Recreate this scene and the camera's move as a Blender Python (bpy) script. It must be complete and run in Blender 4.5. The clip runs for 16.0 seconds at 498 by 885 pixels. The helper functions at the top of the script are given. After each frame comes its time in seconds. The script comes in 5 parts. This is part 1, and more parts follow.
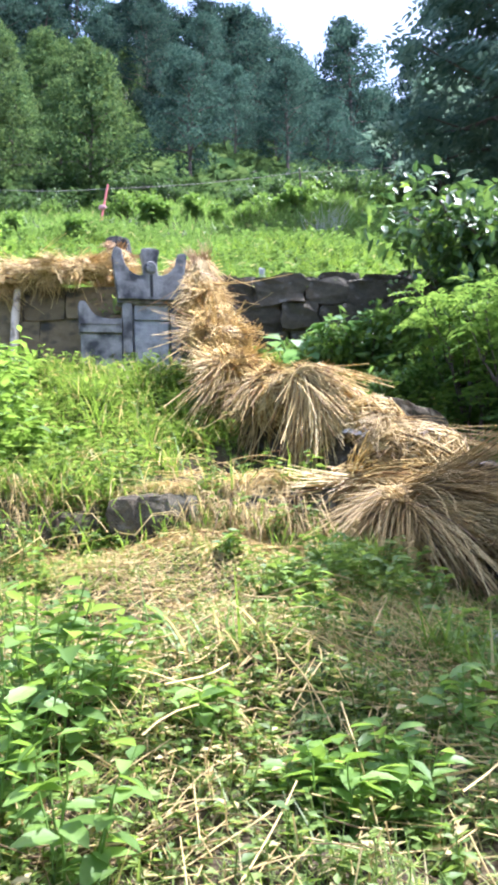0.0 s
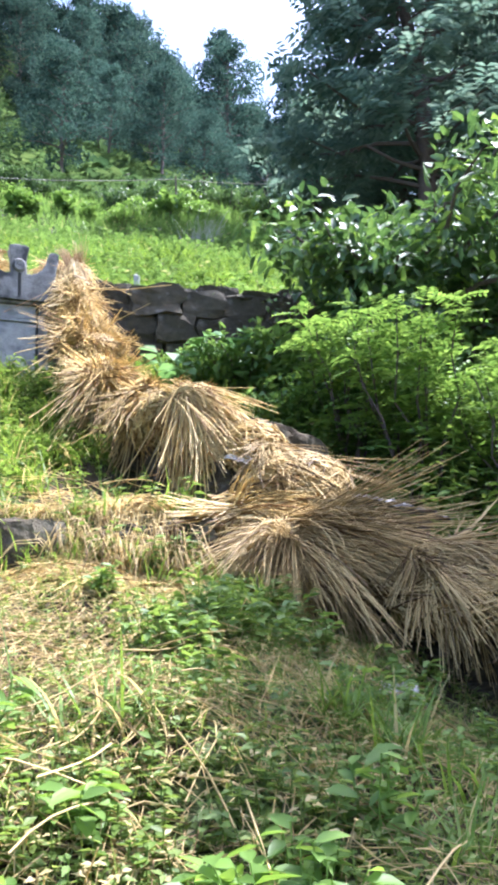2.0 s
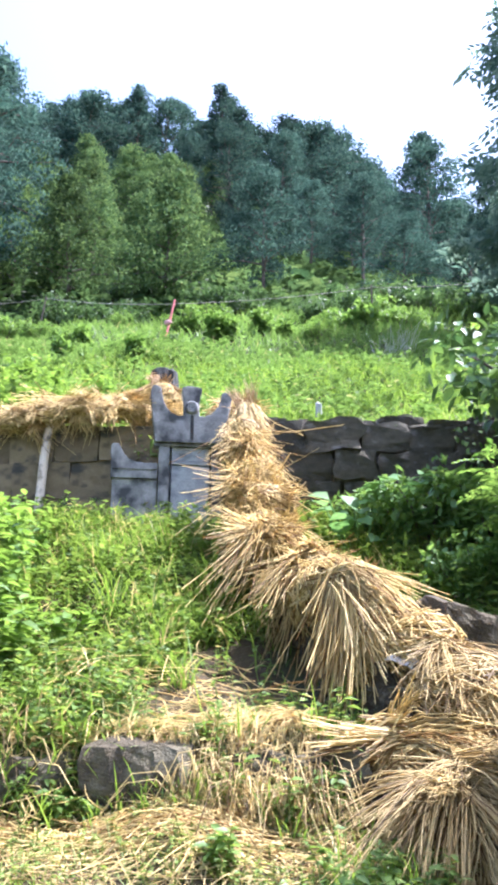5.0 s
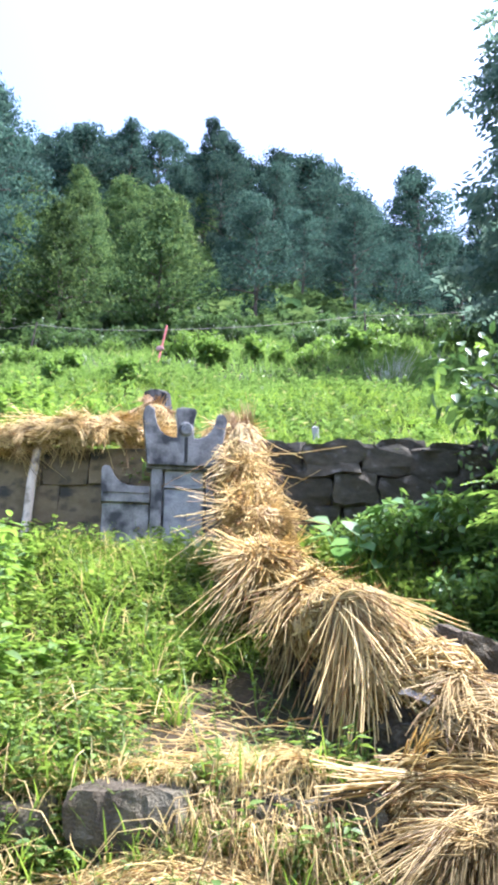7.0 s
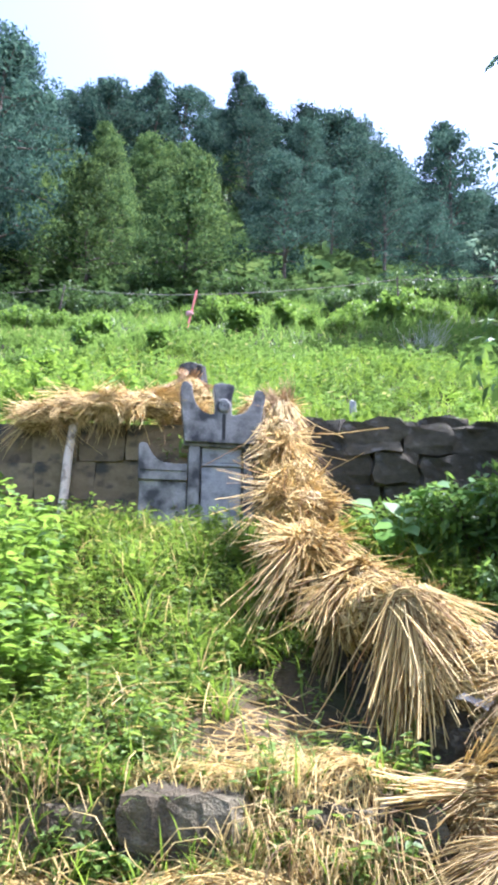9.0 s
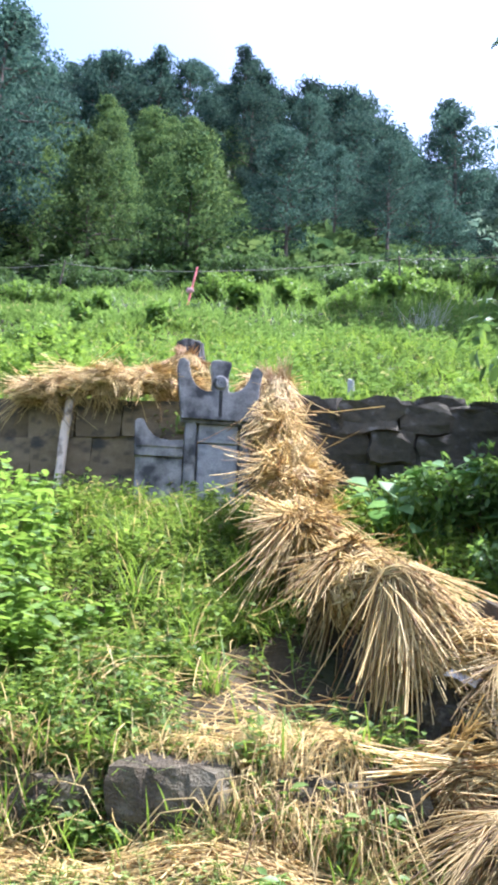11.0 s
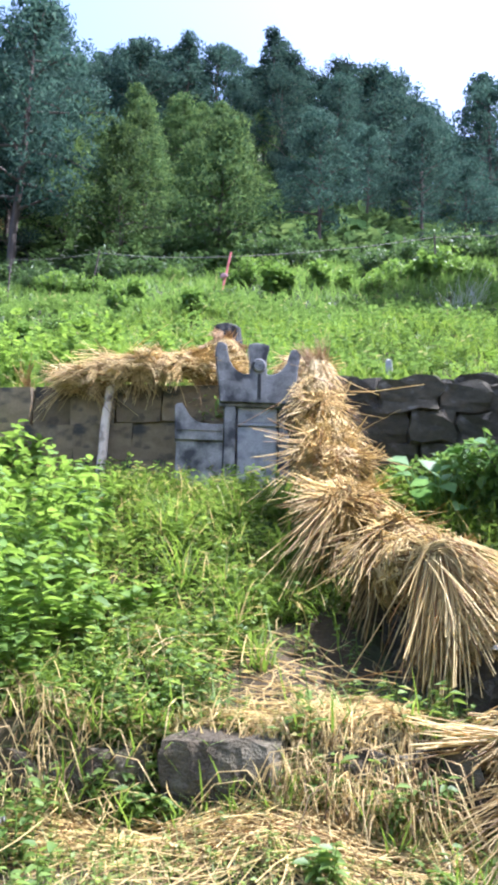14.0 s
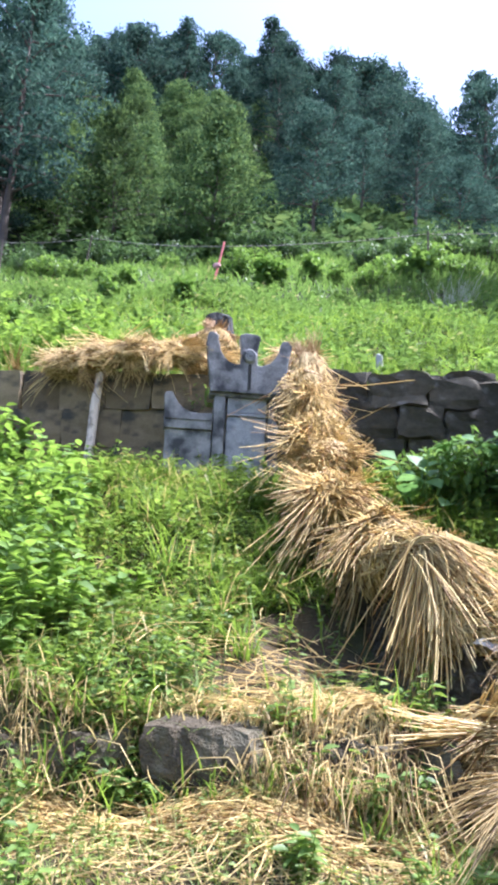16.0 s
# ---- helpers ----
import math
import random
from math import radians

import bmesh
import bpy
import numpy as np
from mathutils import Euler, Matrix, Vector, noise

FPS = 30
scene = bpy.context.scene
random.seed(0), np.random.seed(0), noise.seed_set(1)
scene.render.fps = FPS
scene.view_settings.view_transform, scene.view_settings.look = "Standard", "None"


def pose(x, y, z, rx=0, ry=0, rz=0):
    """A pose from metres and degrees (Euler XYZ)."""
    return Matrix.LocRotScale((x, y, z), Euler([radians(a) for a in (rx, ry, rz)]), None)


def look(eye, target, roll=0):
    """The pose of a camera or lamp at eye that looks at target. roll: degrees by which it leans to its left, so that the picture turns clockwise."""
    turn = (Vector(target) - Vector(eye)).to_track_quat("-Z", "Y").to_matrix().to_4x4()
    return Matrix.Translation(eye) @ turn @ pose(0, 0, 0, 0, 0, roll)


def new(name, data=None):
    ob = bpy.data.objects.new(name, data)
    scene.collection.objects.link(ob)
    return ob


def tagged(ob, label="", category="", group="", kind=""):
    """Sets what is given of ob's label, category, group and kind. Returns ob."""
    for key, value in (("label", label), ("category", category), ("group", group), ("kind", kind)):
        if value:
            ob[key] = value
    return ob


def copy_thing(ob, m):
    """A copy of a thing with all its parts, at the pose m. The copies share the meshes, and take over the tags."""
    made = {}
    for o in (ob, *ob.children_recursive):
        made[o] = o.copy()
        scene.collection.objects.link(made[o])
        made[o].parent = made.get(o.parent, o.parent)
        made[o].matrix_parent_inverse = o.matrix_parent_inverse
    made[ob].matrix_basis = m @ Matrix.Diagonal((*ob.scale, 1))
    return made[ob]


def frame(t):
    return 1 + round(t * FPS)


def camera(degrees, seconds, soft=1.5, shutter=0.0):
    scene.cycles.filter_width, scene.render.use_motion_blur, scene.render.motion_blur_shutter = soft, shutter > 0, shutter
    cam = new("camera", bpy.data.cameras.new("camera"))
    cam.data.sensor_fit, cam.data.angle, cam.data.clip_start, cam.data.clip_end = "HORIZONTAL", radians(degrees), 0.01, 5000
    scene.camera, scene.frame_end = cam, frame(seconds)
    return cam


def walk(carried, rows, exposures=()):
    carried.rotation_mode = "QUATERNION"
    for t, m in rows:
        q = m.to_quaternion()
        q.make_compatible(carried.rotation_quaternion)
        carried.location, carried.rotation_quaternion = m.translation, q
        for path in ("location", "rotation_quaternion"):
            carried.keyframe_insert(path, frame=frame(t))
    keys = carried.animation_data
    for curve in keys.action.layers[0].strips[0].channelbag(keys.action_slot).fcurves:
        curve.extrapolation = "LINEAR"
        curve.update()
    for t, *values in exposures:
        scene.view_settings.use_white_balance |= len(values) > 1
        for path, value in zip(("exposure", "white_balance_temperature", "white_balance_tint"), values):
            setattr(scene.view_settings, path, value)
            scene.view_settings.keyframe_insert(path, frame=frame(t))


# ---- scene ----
cam = camera(33.4, 16.0, soft=3.8)
PATH = [
    (0, (1.288, 0.161, 0.545), (1.102, 2.128, 0.856), -2.7),
    (0.5, (1.28, 0.189, 0.575), (1.141, 2.115, 1.096), -1.7),
    (0.7, (1.28, 0.165, 0.589), (1.204, 2.065, 1.21), -1),
    (1, (1.281, 0.129, 0.611), (1.201, 2.01, 1.287), -2.1),
    (1.5, (1.248, 0.261, 0.65), (1.32, 2.191, 1.169), -2.6),
    (1.7, (1.21, 0.337, 0.671), (1.355, 2.286, 1.096), -3.4),
    (2, (1.154, 0.45, 0.703), (1.308, 2.419, 1.019), -1.5),
    (2.2, (1.17, 0.52, 0.831), (1.373, 2.494, 1.083), -0.5),
    (2.4, (1.185, 0.591, 0.959), (1.427, 2.56, 1.21), -1.7),
    (2.5, (1.193, 0.626, 1.023), (1.369, 2.616, 1.12), -0.0),
    (2.7, (1.293, 0.709, 1.107), (1.319, 2.708, 1.062), -2.9),
    (3, (1.442, 0.833, 1.232), (1.298, 2.827, 1.234), -1.5),
    (3.5, (1.566, 0.968, 1.404), (1.206, 2.932, 1.288), -2.2),
    (3.7, (1.558, 1.036, 1.38), (1.16, 2.991, 1.24), -2.5),
    (4, (1.546, 1.137, 1.343), (1.195, 3.102, 1.476), -3.4),
    (4.5, (1.529, 1.08, 1.356), (1.174, 3.008, 1.755), -0.1),
    (5, (1.509, 1.048, 1.342), (1.157, 2.941, 1.882), 0.2),
    (7.5, (1.279, 1.382, 1.355), (0.981, 3.26, 1.977), 0.2),
    (8, (1.179, 1.37, 1.53), (0.98, 3.258, 2.16), 2.1),
    (8.5, (1.225, 1.442, 1.569), (0.893, 3.342, 2.097), 1.4),
    (9, (1.228, 1.4, 1.554), (0.844, 3.294, 2.072), 1.1),
    (11.5, (1.27, 1.418, 1.54), (0.88, 3.325, 2.003), 2.0),
    (12, (1.253, 1.397, 1.533), (0.827, 3.289, 2.019), 1.2),
    (12.5, (1.262, 1.404, 1.516), (0.844, 3.304, 1.98), 0.2),
    (13, (1.265, 1.389, 1.507), (0.817, 3.291, 1.931), -0.3),
    (13.5, (1.242, 1.41, 1.502), (0.734, 3.281, 1.993), 1.9),
    (14, (1.242, 1.388, 1.502), (0.769, 3.282, 1.935), 1.1),
    (14.5, (1.268, 1.419, 1.485), (0.793, 3.316, 1.906), 0.5),
    (15, (1.26, 1.384, 1.493), (0.724, 3.258, 1.941), 1.0),
    (15.5, (1.233, 1.388, 1.493), (0.712, 3.267, 1.938), 1.4),
    (16, (1.23, 1.374, 1.493), (0.787, 3.28, 1.906), 2.6),
]
walk(cam, [(t, look(eye, target, roll)) for t, eye, target, roll in PATH], exposures=[(0, 1.75, 5400, 23), (3, 1.8, 5400, 23), (5, 1.85, 5400, 23), (9, 1.78, 5400, 23), (12, 1.56, 5340, 24), (16, 1.54, 5340, 24)])

# ---- world, sun ----
world = bpy.data.worlds.new("sky_world")
scene.world = world
world.use_nodes = True
wn = world.node_tree.nodes
sky = wn.new("ShaderNodeTexSky")
sky.sky_type = "NISHITA"
sky.sun_disc = False
SUN_AZ, SUN_EL = 68.0, 62.0          # degrees: azimuth from +y towards +x, elevation
sky.sun_elevation = radians(SUN_EL)
sky.sun_rotation = radians(SUN_AZ)
sky.air_density, sky.dust_density, sky.ozone_density = 1.3, 4.5, 1.0
wn["Background"].inputs["Strength"].default_value = 0.15
world.node_tree.links.new(sky.outputs[0], wn["Background"].inputs["Color"])

sun_data = bpy.data.lights.new("sun", "SUN")
sun_data.energy, sun_data.angle, sun_data.color = 5.0, radians(0.6), (1.0, 0.95, 0.86)
sun = new("sun", sun_data)
SUN_DIR = Vector((math.sin(radians(SUN_AZ)) * math.cos(radians(SUN_EL)), math.cos(radians(SUN_AZ)) * math.cos(radians(SUN_EL)), math.sin(radians(SUN_EL))))
sun.matrix_world = look(SUN_DIR * 100, (0, 0, 0))

rng = np.random.default_rng(11)
U = rng.uniform


# ---- materials ----
def mix_nodes(nt, fac, a, b):
    n = nt.nodes.new("ShaderNodeMix")
    n.data_type = "RGBA"
    n.inputs[6].default_value = (*a, 1) if isinstance(a, tuple) else (1, 1, 1, 1)
    n.inputs[7].default_value = (*b, 1) if isinstance(b, tuple) else (1, 1, 1, 1)
    if not isinstance(a, tuple):
        nt.links.new(a, n.inputs[6])
    if not isinstance(b, tuple):
        nt.links.new(b, n.inputs[7])
    nt.links.new(fac, n.inputs[0])
    return n.outputs[2]


def ramp(nt, src, lo, hi):
    n = nt.nodes.new("ShaderNodeMapRange")
    n.inputs["From Min"].default_value, n.inputs["From Max"].default_value = lo, hi
    nt.links.new(src, n.inputs["Value"])
    return n.outputs[0]


def noise_tex(nt, scale, detail=4.0, stretch=None):
    n = nt.nodes.new("ShaderNodeTexNoise")
    n.inputs["Scale"].default_value, n.inputs["Detail"].default_value = scale, detail
    co = nt.nodes.new("ShaderNodeTexCoord")
    if stretch:
        mp = nt.nodes.new("ShaderNodeMapping")
        mp.inputs["Scale"].default_value = stretch
        nt.links.new(co.outputs["Object"], mp.inputs[0])
        nt.links.new(mp.outputs[0], n.inputs["Vector"])
    else:
        nt.links.new(co.outputs["Object"], n.inputs["Vector"])
    return n.outputs[0]


def leafy(name, dark, light, dry=None, dry_share=0.06, rough=0.5, through_light=0.35, spec=0.4, patch=0.6, each=0.0, glow=(0.485, 1.08, 1.5)):
    """Foliage: each leaf its own tint, patches of tint over the plant, light shining through."""
    m = bpy.data.materials.new(name)
    m.use_nodes = True
    nt = m.node_tree
    b = nt.nodes["Principled BSDF"]
    geo = nt.nodes.new("ShaderNodeNewGeometry")
    isl = geo.outputs["Random Per Island"]
    col = mix_nodes(nt, isl, dark, light)
    col = mix_nodes(nt, ramp(nt, noise_tex(nt, patch, 3), 0.38, 0.62), col, mix_nodes(nt, isl, tuple(c * 0.75 for c in dark), tuple(c * 0.8 for c in light)))
    if dry:
        hit = nt.nodes.new("ShaderNodeMath")
        hit.operation = "LESS_THAN"
        hit.inputs[1].default_value = dry_share
        nt.links.new(isl, hit.inputs[0])
        col = mix_nodes(nt, hit.outputs[0], col, dry)
    if each:
        oi, vary, shift = nt.nodes.new("ShaderNodeObjectInfo"), nt.nodes.new("ShaderNodeMapRange"), nt.nodes.new("ShaderNodeHueSaturation")
        vary.inputs["To Min"].default_value, vary.inputs["To Max"].default_value = 1 - each, 1 + each
        nt.links.new(oi.outputs["Random"], vary.inputs["Value"])
        nt.links.new(vary.outputs[0], shift.inputs["Value"])
        nt.links.new(col, shift.inputs["Color"])
        col = shift.outputs[0]
    nt.links.new(col, b.inputs["Base Color"])
    b.inputs["Roughness"].default_value = rough
    b.inputs["Specular IOR Level"].default_value = spec
    tr = nt.nodes.new("ShaderNodeBsdfTranslucent")
    hsv = nt.nodes.new("ShaderNodeHueSaturation")
    hsv.inputs["Hue"].default_value, hsv.inputs["Saturation"].default_value, hsv.inputs["Value"].default_value = glow
    nt.links.new(col, hsv.inputs["Color"])
    nt.links.new(hsv.outputs[0], tr.inputs["Color"])
    mx = nt.nodes.new("ShaderNodeMixShader")
    mx.inputs[0].default_value = through_light
    nt.links.new(b.outputs[0], mx.inputs[1])
    nt.links.new(tr.outputs[0], mx.inputs[2])
    nt.links.new(mx.outputs[0], nt.nodes["Material Output"].inputs["Surface"])
    return m


def solid(name, a, b_col, scale=6.0, fine=60.0, rough=0.85, bump=0.3, stain=None, stain_scale=1.5, stain_lo=0.5, stain_hi=0.68, stretch=None, island=0.0, depth=0.01, metal=0.0):
    """Stone, soil, wood: two scales of mottling, a stain layer and relief."""
    m = bpy.data.materials.new(name)
    m.use_nodes = True
    nt = m.node_tree
    b = nt.nodes["Principled BSDF"]
    big, small = noise_tex(nt, scale, 5, stretch), noise_tex(nt, fine, 6, stretch)
    col = mix_nodes(nt, ramp(nt, big, 0.35, 0.65), a, b_col)
    grain = mix_nodes(nt, ramp(nt, small, 0.3, 0.7), tuple(c * 0.72 for c in a), tuple(min(1, c * 1.2) for c in b_col))
    half = nt.nodes.new("ShaderNodeValue")
    half.outputs[0].default_value = 0.45
    col = mix_nodes(nt, half.outputs[0], col, grain)
    if stain:
        col = mix_nodes(nt, ramp(nt, noise_tex(nt, stain_scale, 6), stain_lo, stain_hi), col, stain)
    if island:
        oi = nt.nodes.new("ShaderNodeObjectInfo")
        hsv = nt.nodes.new("ShaderNodeHueSaturation")
        mr = nt.nodes.new("ShaderNodeMapRange")
        mr.inputs["To Min"].default_value, mr.inputs["To Max"].default_value = 1 - island, 1 + island
        nt.links.new(oi.outputs["Random"], mr.inputs["Value"])
        nt.links.new(mr.outputs[0], hsv.inputs["Value"])
        nt.links.new(col, hsv.inputs["Color"])
        col = hsv.outputs[0]
    nt.links.new(col, b.inputs["Base Color"])
    b.inputs["Roughness"].default_value = rough
    b.inputs["Metallic"].default_value = metal
    bp = nt.nodes.new("ShaderNodeBump")
    bp.inputs["Strength"].default_value, bp.inputs["Distance"].default_value = bump, depth
    add = nt.nodes.new("ShaderNodeMath")
    nt.links.new(big, add.inputs[0])
    nt.links.new(small, add.inputs[1])
    nt.links.new(add.outputs[0], bp.inputs["Height"])
    nt.links.new(bp.outputs[0], b.inputs["Normal"])
    return m


M_GROUND = solid("soil_and_turf", (0.032, 0.022, 0.008), (0.07, 0.048, 0.018), 2.0, 40, 0.95, 0.5, stain=(0.07, 0.11, 0.025), stain_scale=0.9, depth=0.03)
M_STELE = solid("grey_limestone", (0.168, 0.163, 0.15), (0.345, 0.335, 0.31), 7.0, 90, 0.85, 0.5, stain=(0.045, 0.046, 0.046), stain_scale=5.5, stain_lo=0.44, stain_hi=0.64)
M_PANEL = solid("smooth_stone_panel", (0.25, 0.25, 0.246), (0.43, 0.43, 0.42), 9.0, 120, 0.75, 0.3, stain=(0.10, 0.115, 0.13), stain_scale=6.0, stain_lo=0.5, stain_hi=0.72)
M_BROWNSTONE = solid("brown_dressed_stone", (0.135, 0.1, 0.048), (0.25, 0.19, 0.105), 5.0, 70, 0.92, 0.7, stain=(0.05, 0.046, 0.034), stain_scale=3.2, island=0.25)
M_RUBBLE = solid("dark_lichened_rubble", (0.048, 0.043, 0.028), (0.108, 0.095, 0.062), 6.0, 70, 0.95, 0.9, stain=(0.2, 0.19, 0.165), stain_scale=4.0, stain_lo=0.6, stain_hi=0.76, island=0.3, depth=0.02)
M_DARKSTONE = solid("dark_mossy_stone", (0.022, 0.022, 0.02), (0.06, 0.06, 0.055), 9.0, 70, 0.95, 0.6, stain=(0.16, 0.16, 0.15), stain_scale=11.0, stain_lo=.62, stain_hi=.72)
M_BLOCK = solid("weathered_block_stone", (0.038, 0.03, 0.016), (0.095, 0.074, 0.04), 8.0, 80, 0.95, 0.9, stain=(0.13, 0.115, 0.07), stain_scale=4.0, island=0.2, depth=0.02)
M_BARK = solid("grey_brown_bark", (0.07, 0.055, 0.045), (0.15, 0.12, 0.1), 8.0, 40, 0.95, 0.8, stretch=(6, 6, 1), depth=0.02)
M_WOOD = solid("bleached_pole_wood", (0.6, 0.48, 0.35), (0.76, 0.66, 0.52), 6.0, 60, 0.8, 0.4, stretch=(8, 8, 1), stain=(0.2, 0.15, 0.1), stain_scale=9.0)
M_RED = solid("faded_red_paint", (0.55, 0.10, 0.09), (0.7, 0.22, 0.2), 20.0, 90, 0.6, 0.2, stain=(0.3, 0.12, 0.1), stain_scale=12.0)
M_CLOTH = solid("pale_pink_cloth", (0.42, 0.2, 0.2), (0.55, 0.33, 0.33), 12.0, 90, 0.9, 0.3)
M_WIRE = solid("rusty_wire", (0.13, 0.11, 0.1), (0.22, 0.2, 0.19), 20.0, 90, 0.6, 0.1)
M_PLASTIC = solid("white_plastic_film", (0.46, 0.42, 0.34), (0.6, 0.56, 0.48), 9.0, 60, 0.45, 0.5, stain=(0.5, 0.42, 0.38), stain_scale=9.0)
M_TARP = solid("black_plastic_sheet", (0.02, 0.02, 0.024), (0.045, 0.045, 0.05), 8.0, 50, 0.5, 0.5)
M_PALE_STRAND = solid("pale_grey_strands", (0.34, 0.34, 0.34), (0.5, 0.5, 0.5), 20.0, 90, 0.9, 0.2)

M_STRAW = leafy("golden_rice_straw", (0.45, 0.29, 0.075), (0.94, 0.75, 0.33), dry=(0.24, 0.135, 0.035), dry_share=0.18, rough=0.5, through_light=0.3, spec=0.4, patch=3.0, glow=(0.505, 0.9, 1.25))
# old dry straw; its greyer tone also puts shade into the lower sheaves
M_STRAW_OLD_SHADED = leafy("old_and_shaded_rice_straw", (0.39, 0.265, 0.09), (0.77, 0.59, 0.26), dry=(0.17, 0.105, 0.04), dry_share=0.14, rough=0.55, through_light=0.25, spec=0.4, patch=3.0, glow=(0.505, 0.9, 1.2))
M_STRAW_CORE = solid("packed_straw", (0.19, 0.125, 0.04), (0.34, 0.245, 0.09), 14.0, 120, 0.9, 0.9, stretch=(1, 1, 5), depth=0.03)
M_STRAW_TIP = leafy("brown_straw_ends", (0.32, 0.18, 0.065), (0.6, 0.4, 0.18), rough=0.6, through_light=0.15, patch=3.0, glow=(0.5, 0.8, 1.1))
M_GRASS = leafy("meadow_grass", (0.088, 0.165, 0.024), (0.205, 0.315, 0.056), dry=(0.42, 0.36, 0.15), dry_share=0.12, through_light=0.45, patch=0.9)
M_TURF = leafy("trampled_turf", (0.1, 0.165, 0.03), (0.25, 0.335, 0.08), dry=(0.5, 0.42, 0.2), dry_share=0.22, through_light=0.45, patch=1.3)
M_WEED = leafy("broadleaf_weeds", (0.085, 0.155, 0.028), (0.215, 0.32, 0.068), dry=(0.3, 0.27, 0.09), dry_share=0.07, through_light=0.42, patch=1.2)
M_UPPER = leafy("upper_meadow_grass", (0.08, 0.152, 0.036), (0.155, 0.26, 0.066), dry=(0.26, 0.27, 0.11), dry_share=0.03, through_light=0.4, patch=0.35)
M_SLOPE = leafy("slope_grass", (0.12, 0.215, 0.036), (0.23, 0.36, 0.072), dry=(0.33, 0.34, 0.13), dry_share=0.03, through_light=0.45, patch=0.35)
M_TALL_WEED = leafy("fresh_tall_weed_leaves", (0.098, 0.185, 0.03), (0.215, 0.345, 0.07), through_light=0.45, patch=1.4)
M_BUSH = leafy("light_green_bush_leaves", (0.085, 0.165, 0.035), (0.175, 0.29, 0.07), through_light=0.4, patch=1.0)
M_GLOSSY = leafy("glossy_dark_leaves", (0.04, 0.095, 0.03), (0.11, 0.2, 0.05), dry=(0.2, 0.33, 0.06), dry_share=0.1, rough=0.48, spec=0.75, through_light=0.3, patch=1.0)
M_SHRUB = leafy("bright_pinnate_leaves", (0.075, 0.155, 0.032), (0.2, 0.32, 0.07), through_light=0.45, patch=1.0)
# leaf colour lightened and blued to carry the haze before the tall tree
M_TREE = leafy("haze_paled_tree_leaves", (0.08, 0.135, 0.1), (0.18, 0.25, 0.17), through_light=0.5, rough=0.5, spec=0.35, patch=0.5)
# dark needles with the blue haze of the hill mixed into their colour
M_PINE = leafy("haze_tinted_pine_needles", (0.02, 0.046, 0.038), (0.072, 0.118, 0.088), each=0.4, through_light=0.35, rough=0.9, spec=0.08, patch=0.15)
M_CEDAR = leafy("green_cedar_foliage", (0.038, 0.082, 0.034), (0.13, 0.2, 0.066), each=0.3, through_light=0.35, rough=0.85, spec=0.1, patch=0.15)
M_COPSE = leafy("dull_green_copse_leaves", (0.05, 0.1, 0.036), (0.1, 0.17, 0.056), through_light=0.35, patch=0.4)
M_GOURD = leafy("pale_gourd_leaves", (0.1, 0.21, 0.06), (0.2, 0.34, 0.12), through_light=0.4, patch=2.0)


# ---- mesh makers ----
def mesh_of(name, verts, quads=None, tris=None, mats=(), smooth=False):
    me = bpy.data.meshes.new(name)
    verts = np.asarray(verts, np.float32).reshape(-1, 3)
    quads = np.zeros((0, 4), np.int32) if quads is None else np.asarray(quads, np.int32).reshape(-1, 4)
    tris = np.zeros((0, 3), np.int32) if tris is None else np.asarray(tris, np.int32).reshape(-1, 3)
    me.vertices.add(len(verts))
    me.vertices.foreach_set("co", verts.ravel())
    loops = np.concatenate([quads.ravel(), tris.ravel()])
    me.loops.add(len(loops))
    me.loops.foreach_set("vertex_index", loops)
    me.polygons.add(len(quads) + len(tris))
    starts = np.concatenate([np.arange(len(quads)) * 4, len(quads) * 4 + np.arange(len(tris)) * 3]).astype(np.int32)
    me.polygons.foreach_set("loop_start", starts)
    for m in mats:
        me.materials.append(m)
    me.update(calc_edges=True)
    if smooth:
        me.polygons.foreach_set("use_smooth", np.ones(len(me.polygons), bool))
    return me


def join_np(parts):
    """Several (verts, quads, tris) into one."""
    vs, qs, ts, at = [], [], [], 0
    for v, q, t in parts:
        v = np.asarray(v).reshape(-1, 3)
        vs.append(v)
        qs.append(np.asarray(q, int).reshape(-1, 4) + at)
        ts.append(np.asarray(t, int).reshape(-1, 3) + at)
        at += len(v)
    return np.concatenate(vs), np.concatenate(qs), np.concatenate(ts)


def unit(v):
    v = np.asarray(v, float)
    return v / (np.linalg.norm(v, axis=-1, keepdims=True) + 1e-9)


def tubes(P, R, sides=3):
    """Tapered tubes along the polylines P (n, k, 3) with the radii R (n, k)."""
    P = np.asarray(P, float)
    n, k, _ = P.shape
    R = np.broadcast_to(np.asarray(R, float), (n, k))
    T = unit(np.gradient(P, axis=1))
    ref = np.where(np.abs(T[..., 2:3]) > 0.9, [1.0, 0, 0], [0, 0, 1.0])
    A = unit(np.cross(T, ref))
    B = np.cross(T, A)
    ang = np.arange(sides) * 2 * np.pi / sides
    V = P[:, :, None] + R[:, :, None, None] * (A[:, :, None] * np.cos(ang)[:, None] + B[:, :, None] * np.sin(ang)[:, None])
    idx = np.arange(n * k * sides).reshape(n, k, sides)
    a, b = idx[:, :-1], idx[:, 1:]
    q = np.stack([a, np.roll(a, -1, 2), np.roll(b, -1, 2), b], -1)
    return V.reshape(-1, 3), q.reshape(-1, 4), np.zeros((0, 3), int)


